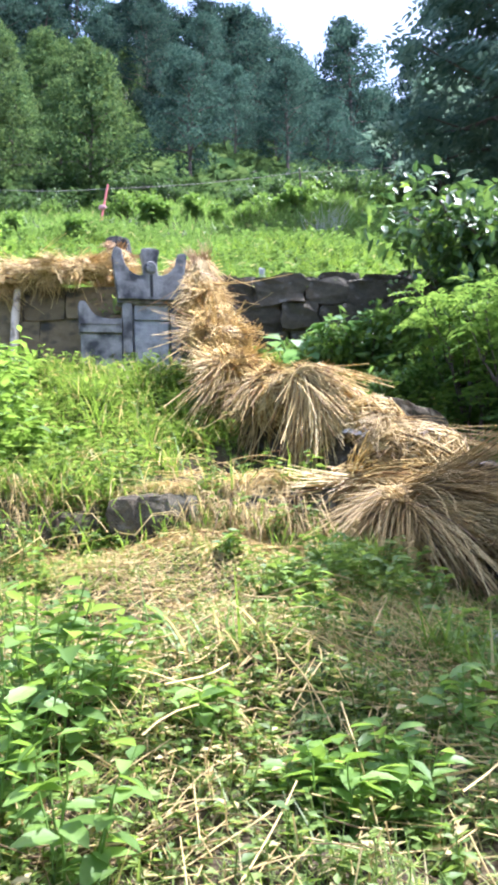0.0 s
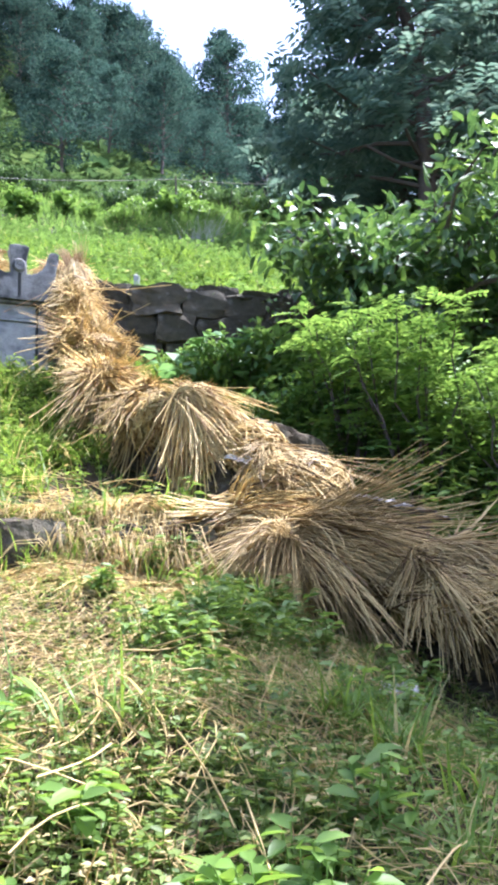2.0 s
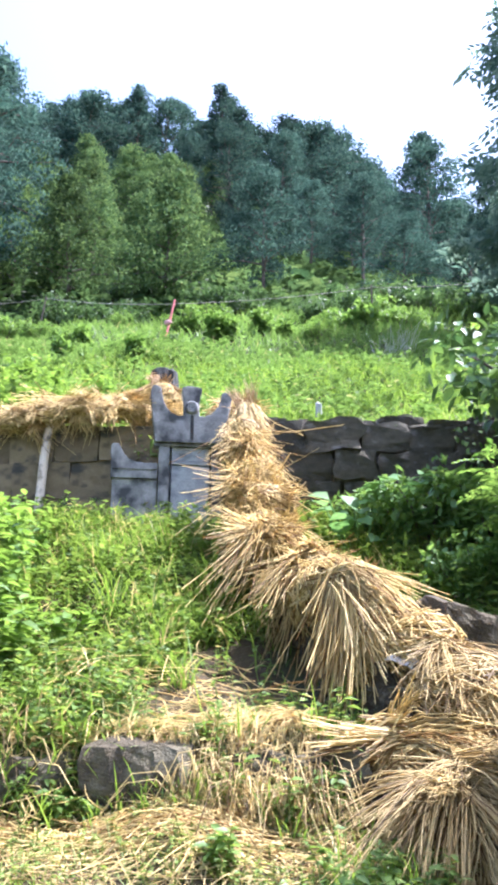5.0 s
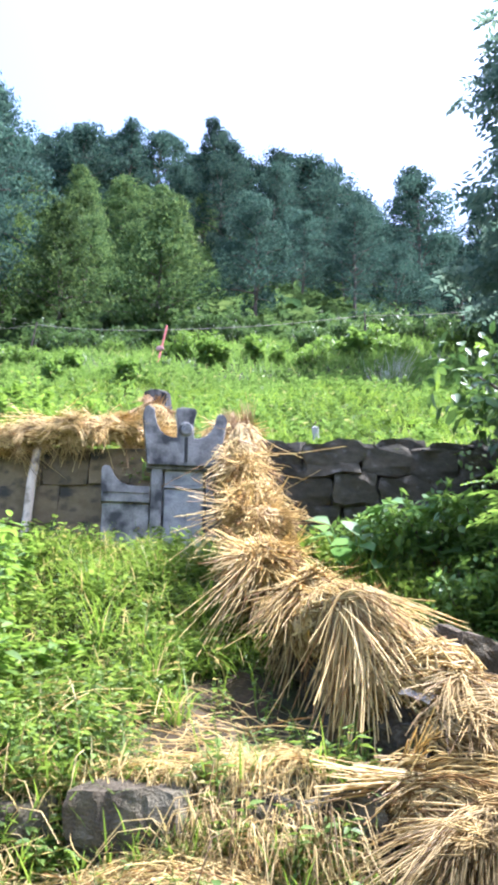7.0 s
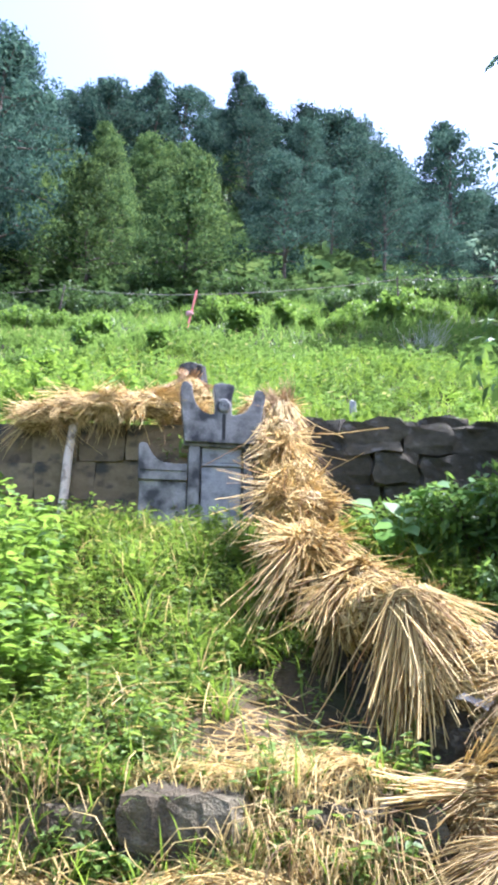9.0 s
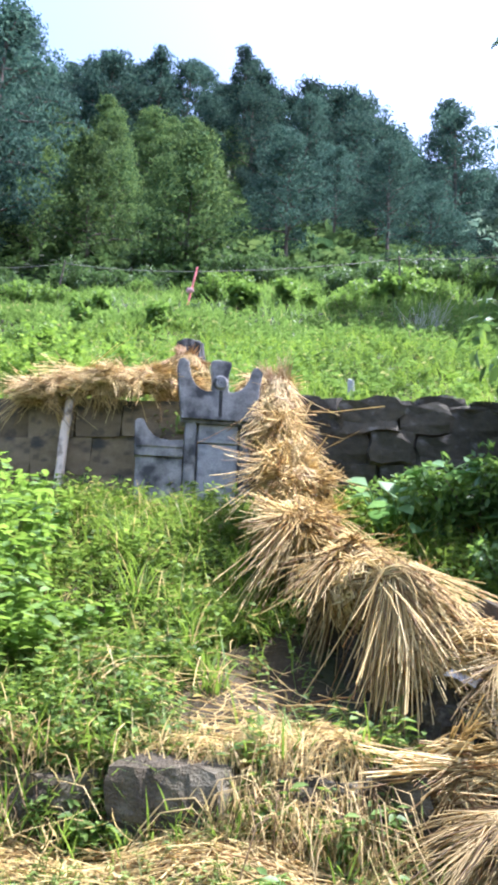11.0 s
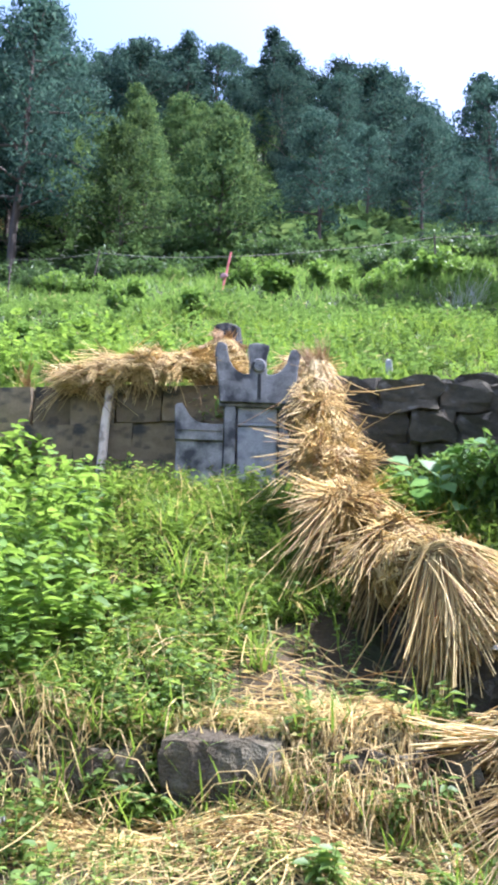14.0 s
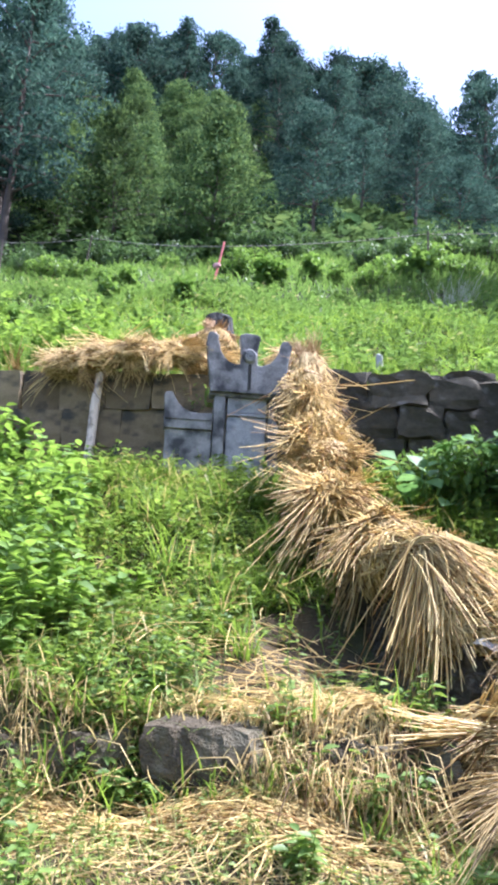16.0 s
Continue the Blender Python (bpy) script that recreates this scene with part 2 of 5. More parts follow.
def blades(base, tip_way, length, width, droop, segs=3):
    """Grass blades: strips that taper and bend over."""
    n = len(base)
    s = np.linspace(0, 1, segs + 1)
    way = unit(tip_way)
    flat = way.copy()
    flat[:, 2] = 0
    flat = unit(flat + 1e-4)
    side = np.stack([-flat[:, 1], flat[:, 0], 0 * flat[:, 0]], -1)
    L = np.asarray(length)[:, None, None]
    P = base[:, None] + L * (way[:, None] * s[None, :, None] + np.asarray(droop)[:, None, None] * (flat[:, None] - np.array([0, 0, 0.8])) * (s[None, :, None] ** 2))
    w = np.asarray(width)[:, None, None] * (1 - s[None, :, None] ** 1.6) * 0.5 + 0.0004
    V = np.stack([P - side[:, None] * w, P + side[:, None] * w], 2)
    idx = np.arange(n * (segs + 1) * 2).reshape(n, segs + 1, 2)
    q = np.stack([idx[:, :-1, 0], idx[:, :-1, 1], idx[:, 1:, 1], idx[:, 1:, 0]], -1)
    return V.reshape(-1, 3), q.reshape(-1, 4), np.zeros((0, 3), int)


def leaves(base, way, normal, length, width, fold=0.18, curl=0.12, full=True):
    """Leaves with a fold along the rib; full: rounded outline with two stations, else a folded diamond."""
    way = unit(way)
    side = unit(np.cross(normal, way))
    up = np.cross(way, side)
    L, W = np.asarray(length)[:, None], np.asarray(width)[:, None] * 0.5
    n = len(base)

    def at(s, w, h):
        return base + way * L * s + side * W * w + up * (W * h - L * curl * s * s)
    if full:
        V = np.stack([at(0, 0, 0), at(.3, -.92, fold * 2), at(.3, 0, 0), at(.3, .92, fold * 2), at(.68, -.72, fold * 1.6), at(.68, 0, 0), at(.68, .72, fold * 1.6), at(1, 0, 0)], 1)
        q = np.array([[1, 2, 5, 4], [2, 3, 6, 5]])
        t = np.array([[0, 2, 1], [0, 3, 2], [4, 5, 7], [5, 6, 7]])
        o = (np.arange(n) * 8)[:, None, None]
        return V.reshape(-1, 3), (q[None] + o).reshape(-1, 4), (t[None] + o).reshape(-1, 3)
    V = np.stack([at(0, 0, 0), at(.45, -1, fold * 2), at(1, 0, 0), at(.45, 1, fold * 2)], 1)
    t = np.array([[0, 2, 1], [0, 3, 2]])
    o = (np.arange(n) * 4)[:, None, None]
    return V.reshape(-1, 3), np.zeros((0, 4), int), (t[None] + o).reshape(-1, 3)


def ball(n):
    return unit(rng.normal(size=(n, 3)))


def part(name, data, material, parent, label="", smooth=False):
    if isinstance(data, bmesh.types.BMesh):
        me = bpy.data.meshes.new(name)
        data.to_mesh(me)
        data.free()
        me.materials.append(material)
        if smooth:
            me.polygons.foreach_set("use_smooth", np.ones(len(me.polygons), bool))
    elif isinstance(data, bpy.types.Mesh):
        me = data
    else:
        me = mesh_of(name, *data, mats=(material,), smooth=smooth)
    ob = new(name, me)
    ob.parent = parent
    if label:
        tagged(ob, label)
    return ob


def thing(name, x, y, z, label, category, group="", kind="", rz=0.0):
    ob = new(name)
    ob.empty_display_size = 0.1
    ob.matrix_basis = pose(x, y, z, 0, 0, rz)
    return tagged(ob, label, category, group, kind)


def rock(sx, sy, sz, rough=0.08, bevel=0.12, seed=0):
    """A roughly squared stone with worn, uneven faces."""
    bm = bmesh.new()
    bmesh.ops.create_cube(bm, size=1.0)
    bmesh.ops.subdivide_edges(bm, edges=bm.edges[:], cuts=2, use_grid_fill=True)
    for v in bm.verts:
        p = v.co.copy()
        r = max(abs(p.x), abs(p.y), abs(p.z))
        soft = p.normalized() * r * 1.25
        p = p.lerp(soft, bevel)
        j = Vector((noise.noise(v.co * 2.3 + Vector((seed, 3.1, 0))), noise.noise(v.co * 2.3 + Vector((0, seed, 7.7))), noise.noise(v.co * 2.3 + Vector((5.2, 0, seed)))))
        p += j * rough
        v.co = Vector((p.x * sx, p.y * sy, p.z * sz))
    return bm


# ---- ground ----
PROFILE_Y = [-400, -40, -5, 0.2, 2.8, 3.5, 4.9, 5.02, 5.12, 5.6, 6.5, 7.5, 8.5, 9.0, 9.32, 9.42, 9.7, 11, 14, 19, 24, 28]
PROFILE_Z = [-50, -9, -1.6, -0.4, 0.25, 0.33, 0.68, 0.72, 0.98, 1.07, 1.32, 1.95, 2.5, 2.72, 2.8, 3.68, 3.75, 4.3, 5.9, 8.6, 11.3, 13.3]
RIDGE_X = [-400, -60, -40, -25, -13, -6, 3, 7, 15, 30, 80, 400]
RIDGE_Z = [37, 44, 45, 43.5, 40.2, 35.2, 30, 28.2, 24.5, 20, 16, 10]


def ground_z(x, y):
    x, y = np.asarray(x, float), np.asarray(y, float)
    yy = y - 0.12 * np.clip(x, -5, 5)
    z = np.interp(yy, PROFILE_Y, PROFILE_Z)
    ridge = np.interp(x * 62 / np.maximum(y, 20), RIDGE_X, RIDGE_Z)
    hill = 13.3 + (8.0 + (ridge - 1.5) * 1.774 - 13.3) * np.clip((yy - 28) / 82, 0, 1) - np.clip(yy - 113, 0, 300) * 0.12
    z = np.where(yy > 28, hill, z)
    low = np.clip(1 - (y - 5.0) / 3.0, 0, 1)
    z = z - 0.28 * np.clip(x - 1.2, 0, 3) * low + 0.10 * np.clip(-x, 0, 4) * np.clip(1 - (y - 6) / 3, 0, 1)
    near = np.clip((40 - np.abs(y - 5)) / 40, 0, 1)
    wob = 0.05 * np.sin(2.1 * x + 1.3 * y) + 0.04 * np.sin(3.7 * x - 2.9 * y + 1) + 0.025 * np.sin(7.3 * x + 6.1 * y)
    z = z + wob * near * np.where((yy > 8.9) & (yy < 9.9), 0.1, 1.0)
    z = z + np.where(yy > 11, 0.25 * np.sin(0.9 * x + 0.5 * y) * np.sin(0.6 * y - 0.4 * x), 0) * np.clip((yy - 11) / 6, 0, 1)
    return z


def build_ground():
    xs = np.concatenate([np.linspace(-1500, -60, 14), np.linspace(-56, -8, 28), np.linspace(-6.5, 7, 120), np.linspace(8.5, 50, 26), np.linspace(60, 1500, 14)])
    ys = np.concatenate([np.linspace(-1500, -30, 12), np.linspace(-20, 0, 12), np.linspace(0.4, 9.2, 100), np.linspace(9.3, 10, 10), np.linspace(10.3, 30, 50), np.linspace(31, 120, 44), np.linspace(135, 3000, 14)])
    X, Y = np.meshgrid(xs, ys, indexing="ij")
    V = np.stack([X, Y, ground_z(X, Y)], -1).reshape(-1, 3)
    idx = np.arange(len(V)).reshape(X.shape)
    q = np.stack([idx[:-1, :-1], idx[1:, :-1], idx[1:, 1:], idx[:-1, 1:]], -1)
    ob = new("ground", mesh_of("ground", V, q.reshape(-1, 4), mats=(M_GROUND,), smooth=True))
    tagged(ob, "steep grassy hillside with bare brown earth between the weeds", "ground", kind="structure")


build_ground()


def forest_floor():
    """Dark leaf litter and moss on the wooded part of the hill."""
    nt = M_GROUND.node_tree
    bs = nt.nodes["Principled BSDF"]
    old = bs.inputs["Base Color"].links[0].from_socket
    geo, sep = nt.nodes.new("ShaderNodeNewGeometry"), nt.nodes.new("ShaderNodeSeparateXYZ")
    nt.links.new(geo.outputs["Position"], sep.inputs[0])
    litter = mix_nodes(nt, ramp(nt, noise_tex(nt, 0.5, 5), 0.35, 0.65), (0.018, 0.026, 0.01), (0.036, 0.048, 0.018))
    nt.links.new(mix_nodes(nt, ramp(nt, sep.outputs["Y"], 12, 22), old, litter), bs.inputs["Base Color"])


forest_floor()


# ---- carved stone stele ----
STELE = (-0.58, 9.02)        # middle of the crown
STELE_TURN = 18.7


def prism(outline, depth, bevel=0.008):
    """A plate in the x-z plane, from its outline, with its face at y = 0 and its back at y = depth."""
    bm = bmesh.new()
    f = bm.faces.new([bm.verts.new((x, 0, z)) for x, z in outline])
    r = bmesh.ops.extrude_face_region(bm, geom=[f])
    for v in r["geom"]:
        if isinstance(v, bmesh.types.BMVert):
            v.co.y += depth
    bmesh.ops.recalc_face_normals(bm, faces=bm.faces[:])
    edges = [e for e in bm.edges if len(e.link_faces) == 2 and e.calc_face_angle() > 0.6]
    bmesh.ops.bevel(bm, geom=edges, offset=bevel, segments=2, affect="EDGES", profile=0.6)
    return bm


def shifted(bm, x, y, z):
    bmesh.ops.translate(bm, verts=bm.verts[:], vec=(x, y, z))
    return bm


def box(x0, x1, y0, y1, z0, z1, bevel=0.008):
    bm = bmesh.new()
    bmesh.ops.create_cube(bm, size=1.0)
    for v in bm.verts:
        v.co = Vector((x0 + (v.co.x + .5) * (x1 - x0), y0 + (v.co.y + .5) * (y1 - y0), z0 + (v.co.z + .5) * (z1 - z0)))
    bmesh.ops.bevel(bm, geom=bm.edges[:], offset=bevel, segments=2, affect="EDGES")
    return bm


def build_stele():
    s = thing("stone_stele", STELE[0], STELE[1], 2.55, "weathered grey stone stele with a three-pronged carved crown", "stele", rz=STELE_TURN)
    # crown: two curved horns and a flared middle prong standing in one wide hollow
    base = [(-.37, 1.08), (.37, 1.08), (.375, 1.28), (.39, 1.44), (.415, 1.56), (.415, 1.635), (.38, 1.65), (.315, 1.64)]
    hollow_r = [(.305, 1.58), (.28, 1.51), (.24, 1.445), (.195, 1.40), (.13, 1.375), (.082, 1.378)]
    prong = [(.08, 1.43), (.078, 1.51), (.088, 1.585), (.105, 1.645), (.1, 1.68), (.05, 1.695), (-.045, 1.70), (-.1, 1.685), (-.105, 1.65), (-.092, 1.59), (-.08, 1.51), (-.082, 1.43)]
    hollow_l = [(-.086, 1.378), (-.14, 1.372), (-.2, 1.395), (-.25, 1.44), (-.288, 1.51), (-.308, 1.585)]
    end = [(-.318, 1.665), (-.37, 1.70), (-.415, 1.69), (-.43, 1.61), (-.415, 1.46), (-.39, 1.28)]
    part("crown", shifted(prism(base + hollow_r + prong + hollow_l + end, 0.17, 0.012), 0, -0.03, 0), M_STELE, s, "three-pronged crown stone with dark weather stains")
    part("crown_moulding", box(-.372, .372, -.042, -.028, 1.082, 1.112, .005), M_STELE, s)
    # carved spiral boss at the foot of the middle prong
    boss = bmesh.new()
    bmesh.ops.create_cone(boss, cap_ends=True, segments=24, radius1=.075, radius2=.062, depth=.03, matrix=Matrix.Rotation(radians(90), 4, "X"))
    part("boss", shifted(boss, 0, -.042, 1.46), M_STELE, s, "round boss")
    turns = np.linspace(0, 2.4 * 2 * np.pi, 40)
    r = 0.01 + 0.0034 * turns
    P = np.stack([r * np.cos(turns), np.full(40, -0.057), 1.46 + r * np.sin(turns)], -1)[None]
    part("spiral_carving", tubes(P, 0.0085, 6), M_PANEL, s)
    # shade of a carved groove, laid on the crown as a dark strip
    part("groove_shade_strip", box(-.012, .022, -.036, -.026, 1.115, 1.38, .004), M_DARKSTONE, s)
    part("lintel", box(-.375, .375, 0.0, .16, 1.05, 1.078), M_STELE, s)
    part("left_pillar", box(-.325, -.215, .01, .16, -.1, 1.05), M_STELE, s, "squared stone pillar")
    part("right_pillar", box(.215, .325, .01, .16, -.1, 1.05), M_STELE, s, "squared stone pillar")
    part("head_panel", box(-.192, .192, .05, .114, .90, 1.05, .006), M_PANEL, s)
    part("panel_rail", box(-.192, .192, .035, .114, .865, .895, .006), M_PANEL, s)
    part("backing_slab", box(-.212, .212, .115, .16, -.1, 1.05, .004), M_STELE, s)
    part("panel", box(-.192, .192, .055, .114, -.1, .86, .006), M_PANEL, s, "pale smooth stone panel")
    for z0, h in ((.97, .035), (.955, .012)):
        part("faded_mark", box(-.12, -.035 - (z0 < .96) * .03, .049, .056, z0, z0 + h * .4, .001), M_STELE, s)
    # wing slab with a scooped top
    top = [(-.80, .70), (-.335, .70), (-.335, .87), (-.45, .862), (-.55, .872), (-.62, .90), (-.67, .95), (-.70, 1.0), (-.735, 1.06), (-.79, 1.06), (-.81, 1.03)]
    part("wing_cap", shifted(prism(top, .14, .008), 0, 0, 0), M_STELE, s, "side cap stone with a scooped top")
    part("wing_moulding", box(-.78, -.35, -.012, .004, .79, .812, .004), M_STELE, s)
    part("wing_slab", box(-.785, -.335, .03, .14, -.1, .697), M_STELE, s, "plain side slab")
    part("wing_inset", box(-.64, -.42, .018, .034, -.05, .48, .006), M_STELE, s)
    top = [(.335, -.1), (.80, -.1), (.80, 1.0), (.72, 1.03), (.66, .9), (.56, .81), (.335, .80)]
    part("wing_slab", shifted(prism(top, .12, .008), 0, .03, 0), M_STELE, s, "side slab under the straw")


build_stele()


# ---- straw ----
def strand_fan(knot, way, spread, length, n, radius=0.0044, droop=0.25, k=4, start=0.05, flat=1.0, wild=0.13):
    """Stalks that leave a knot round the direction way, in uneven locks, with strays."""
    n = int(n * .95)
    way = unit(np.array(way, float))
    ref = np.array([0, 0, 1.0]) if abs(way[2]) < 0.9 else np.array([0, 1.0, 0])
    a = unit(np.cross(way, ref))
    b = np.cross(a, way)
    locks = max(7, n // 26)
    own = rng.integers(0, locks, n)
    l_rad, l_ang = np.sqrt(U(0, 1, locks)) * spread, U(0, 2 * np.pi, locks)
    lx, ly = (l_rad * np.cos(l_ang))[own], (l_rad * np.sin(l_ang))[own] * flat
    stray = (U(0, 1, n) < .05)
    jit = np.where(stray, .26, .08 if spread < .4 else .13)
    dx, dy = lx + np.clip(rng.normal(size=n), -1.6, 1.6) * jit, ly + np.clip(rng.normal(size=n), -1.6, 1.6) * jit
    d = unit(way + a * dx[:, None] + b * dy[:, None])
    p0 = np.array(knot) + (a * dx[:, None] + b * dy[:, None]) * start / max(spread, .2) + (ball(locks) * start * 1.3)[own] + ball(n) * start * 0.5
    s = np.linspace(0, 1, k)
    L = (length * U(.45, 1.15, locks)[own] * U(0.6, 1.12, n))[:, None, None]
    bend = ((ball(locks) * min(.45, wild * 3))[own] + ball(n) * np.where(stray, wild * 3, wild)[:, None])[:, None] * (s ** 2)[None, :, None]
    fall = (droop * U(.4, 1.6, locks)[own] * U(.8, 1.2, n))[:, None, None]
    out = p0[:, None] + L * (d[:, None] * s[None, :, None] + bend - np.array([0, 0, 1.0]) * fall * (s ** 2)[None, :, None])
    R = (radius * U(.6, 1.3, n))[:, None] * np.linspace(1.0, 0.65, k)[None]
    return tubes(out, R)


def thatch(core, n, length=.3, radius=.0045, run=None):
    """Loose stalks lying over the upper side of a packed core, curved with it."""
    cx, cy, cz, rx, ry, rz_ = core[:6]
    p = ball(n)
    p[:, 2] = np.abs(p[:, 2]) * 1.1 - .25
    p = unit(p)
    p[:, 1] = np.where(U(0, 1, n) < .7, -np.abs(p[:, 1]), p[:, 1])
    t = ball(n) if run is None else unit(np.array(run, float) + ball(n) * .7)
    t = unit(t - p * (t * p).sum(-1, keepdims=True))
    s = np.linspace(-.5, .5, 5)
    r = np.array([rx, ry, rz_])
    ang = (length * U(.5, 1.2, n) / (.8 * (rx + ry + rz_) / 3))
    th = ang[:, None] * s[None]
    lift = 1.08 + U(0, .3, n)[:, None] + .1 * (np.abs(s)[None] * ang[:, None]) ** 2
    P = (p[:, None] * np.cos(th)[..., None] + t[:, None] * np.sin(th)[..., None]) * lift[..., None] * r + np.array([cx, cy, cz])
    return tubes(P, (radius * U(.6, 1.4, n))[:, None] * np.ones(5))


def lump(cx, cy, cz, rx, ry, rz_, way=None, seed=0):
    """A bumpy core of packed straw."""
    bm = bmesh.new()
    bmesh.ops.create_icosphere(bm, subdivisions=3, radius=1.0)
    for v in bm.verts:
        v.co *= 1 + 0.22 * noise.noise(v.co * 2.2 + Vector((seed, 0, 0)))
    q = Vector(way).to_track_quat("X", "Z").to_matrix() if way is not None else Matrix.Identity(3)
    for v in bm.verts:
        v.co = q @ Vector((v.co.x * rx, v.co.y * ry, v.co.z * rz_)) + Vector((cx, cy, cz))
    return bm


def band(center, way, r, n=26):
    """A twisted straw tie round the neck of a sheaf."""
    way = unit(np.array(way, float))
    ref = np.array([0, 0, 1.0]) if abs(way[2]) < 0.9 else np.array([1.0, 0, 0])
    a = unit(np.cross(way, ref))
    b = np.cross(way, a)
    th = np.linspace(0, 2 * np.pi, 22)
    P = []
    for i in range(n):
        rr, off, ph = r * U(.92, 1.08), U(-.025, .025), U(0, 6.28)
        P.append(np.array(center) + a * (rr * np.cos(th + ph))[:, None] + b * (rr * np.sin(th + ph))[:, None] + way * (off + .01 * np.sin(3 * th + ph))[:, None])
    return tubes(np.array(P), 0.0045)


SHEAF_GROUP = "rice straw sheaves drying on the walls"


def sheaf(knot, fans, cores, label, mat=None, neck=None, group=SHEAF_GROUP):
    """One sheaf: fans of stalks, packed core, tie. Places are in metres of the world."""
    mat = mat or M_STRAW
    k = np.array(knot, float)
    s = thing("straw_sheaf", *knot, label, "straw sheaf", group)
    for f in fans:
        f = dict(f)
        at = np.array(f.pop("at", (0, 0, 0)))
        m = f.pop("mat", mat)
        tagged(part("straw_fan", strand_fan(at, **f), m, s), kind="stuff")
    for i, c in enumerate(cores):
        tagged(part("straw_thatch", thatch(c, int(1500 * (c[3] + c[4]) * c[5] / .15 * .35) + 100), mat, s), kind="stuff")
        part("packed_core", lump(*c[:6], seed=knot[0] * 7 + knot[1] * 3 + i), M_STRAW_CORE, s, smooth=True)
    if neck:
        part("straw_tie", band((0, 0, 0), neck[0], neck[1]), mat, s, "twisted straw tie")
    return s


def build_sheaves():
    G, O, T = M_STRAW, M_STRAW_OLD_SHADED, M_STRAW_TIP
    # the row that climbs down the side wall, from the stele towards the foot of the slope
    sheaf((0.05, 8.75, 3.86), [dict(way=(.04, -.05, 1), spread=.5, length=.24, n=420, droop=.12, mat=T, radius=.0028), dict(way=(.05, -.5, -.85), spread=.2, length=.5, n=520, droop=.02, wild=.1), dict(way=(.5, -.2, -.6), spread=.4, length=.26, n=160, droop=.3)],
          [(0.02, 0, -.1, .085, .09, .14)], "golden straw sheaf with a brown tuft beside the stone stele", neck=((0, 0, 1), .085))
    sheaf((0.07, 8.52, 3.58), [dict(way=(.07, -.5, -.8), spread=.3, length=.66, n=760, droop=.05, wild=.22), dict(way=(-.35, -.6, -.7), spread=.28, length=.26, n=260, droop=.3, wild=.14), dict(way=(.6, -.1, -.55), spread=.45, length=.3, n=260, droop=.35, wild=.2), dict(way=(.1, -.4, .5), spread=.7, length=.14, n=140, droop=.5)],
          [(.02, -.06, -.2, .145, .16, .24)], "pale golden straw sheaf draped down the side wall", neck=((.1, -.4, -.9), .12))
    sheaf((0.21, 8.22, 3.08), [dict(way=(.18, -.7, -.6), spread=.5, length=.6, n=620, droop=.12, wild=.24), dict(way=(-.65, -.5, -.4), spread=.5, length=.3, n=380, droop=.35, wild=.2), dict(way=(.65, -.1, -.4), spread=.5, length=.32, n=280, droop=.35, wild=.2), dict(way=(0, -.8, .5), spread=.8, length=.16, n=200, droop=.5)],
          [(.03, -.06, -.16, .19, .2, .22)], "loose golden straw sheaf heaped over the side wall", neck=((.1, -.7, -.6), .13))
    sheaf((0.37, 7.95, 2.82), [dict(way=(-.45, -.65, -.5), spread=.5, length=.34, n=460, droop=.5, wild=.2), dict(way=(.4, -.6, -.4), spread=.6, length=.36, n=380, droop=.3, wild=.22), dict(way=(0, -.8, .3), spread=.8, length=.2, n=240, droop=.5, wild=.2)],
          [(.0, .0, -.14, .2, .24, .18)], "tousled golden straw sheaf packed between two others", neck=((.1, -.7, -.6), .12))
    sheaf((0.47, 7.58, 2.49), [dict(way=(-.5, -.65, -.25), spread=.6, length=.4, n=760, droop=.5, wild=.2, radius=.0044), dict(way=(-.15, -.7, -.55), spread=.5, length=.6, n=560, droop=.4, wild=.17, radius=.0046), dict(way=(.5, -.6, -.3), spread=.45, length=.42, n=360, droop=.35, wild=.16), dict(way=(.1, -.5, .6), spread=.8, length=.17, n=260, droop=.5, radius=.0034)],
          [(.03, -.08, -.2, .2, .22, .19)], "golden straw sheaf fanned out over the wall edge", neck=((-.6, -.6, -.3), .12))
    sheaf((0.84, 6.95, 2.13), [dict(way=(.35, -.8, -.3), spread=.4, length=.3, n=420, droop=.3, wild=.16, radius=.0044), dict(way=(-.5, -.7, -.5), spread=.45, length=.42, n=460, droop=.4, wild=.16, radius=.0044), dict(way=(.7, -.1, -.2), spread=.5, length=.36, n=280, droop=.45, wild=.16), dict(way=(0, -.3, .7), spread=.8, length=.14, n=160, droop=.5)],
          [(.02, -.02, -.2, .2, .24, .19), (.14, -.34, -.32, .17, .22, .18)], "golden straw sheaf lying across the side wall", neck=((.3, -.8, -.4), .13))
    sheaf((1.2, 5.93, 1.89), [dict(way=(-.1, -.25, -1), spread=.1, length=.68, n=480, droop=.0, radius=.006, k=4, wild=.05, start=.06), dict(way=(.22, -.3, -.9), spread=.14, length=.64, n=420, droop=.03, radius=.0052, start=.05, wild=.05), dict(way=(.62, -.45, -.5), spread=.24, length=.62, n=520, droop=.16, radius=.0032, wild=.06), dict(way=(-.35, .8, .3), spread=.3, length=.3, n=300, droop=.25, wild=.1), dict(way=(-.3, -.2, .6), spread=.6, length=.1, n=160, droop=.4, mat=T)],
          [(0, .02, -.08, .1, .11, .1), (.0, .04, -.28, .13, .14, .24), (.2, -.08, -.4, .2, .2, .22), (.38, -.2, -.42, .18, .18, .16), (-.14, .45, -.04, .16, .22, .15)], "golden straw sheaf with thick cut stalks hanging to the ground", neck=((.1, -.3, -1), .125))
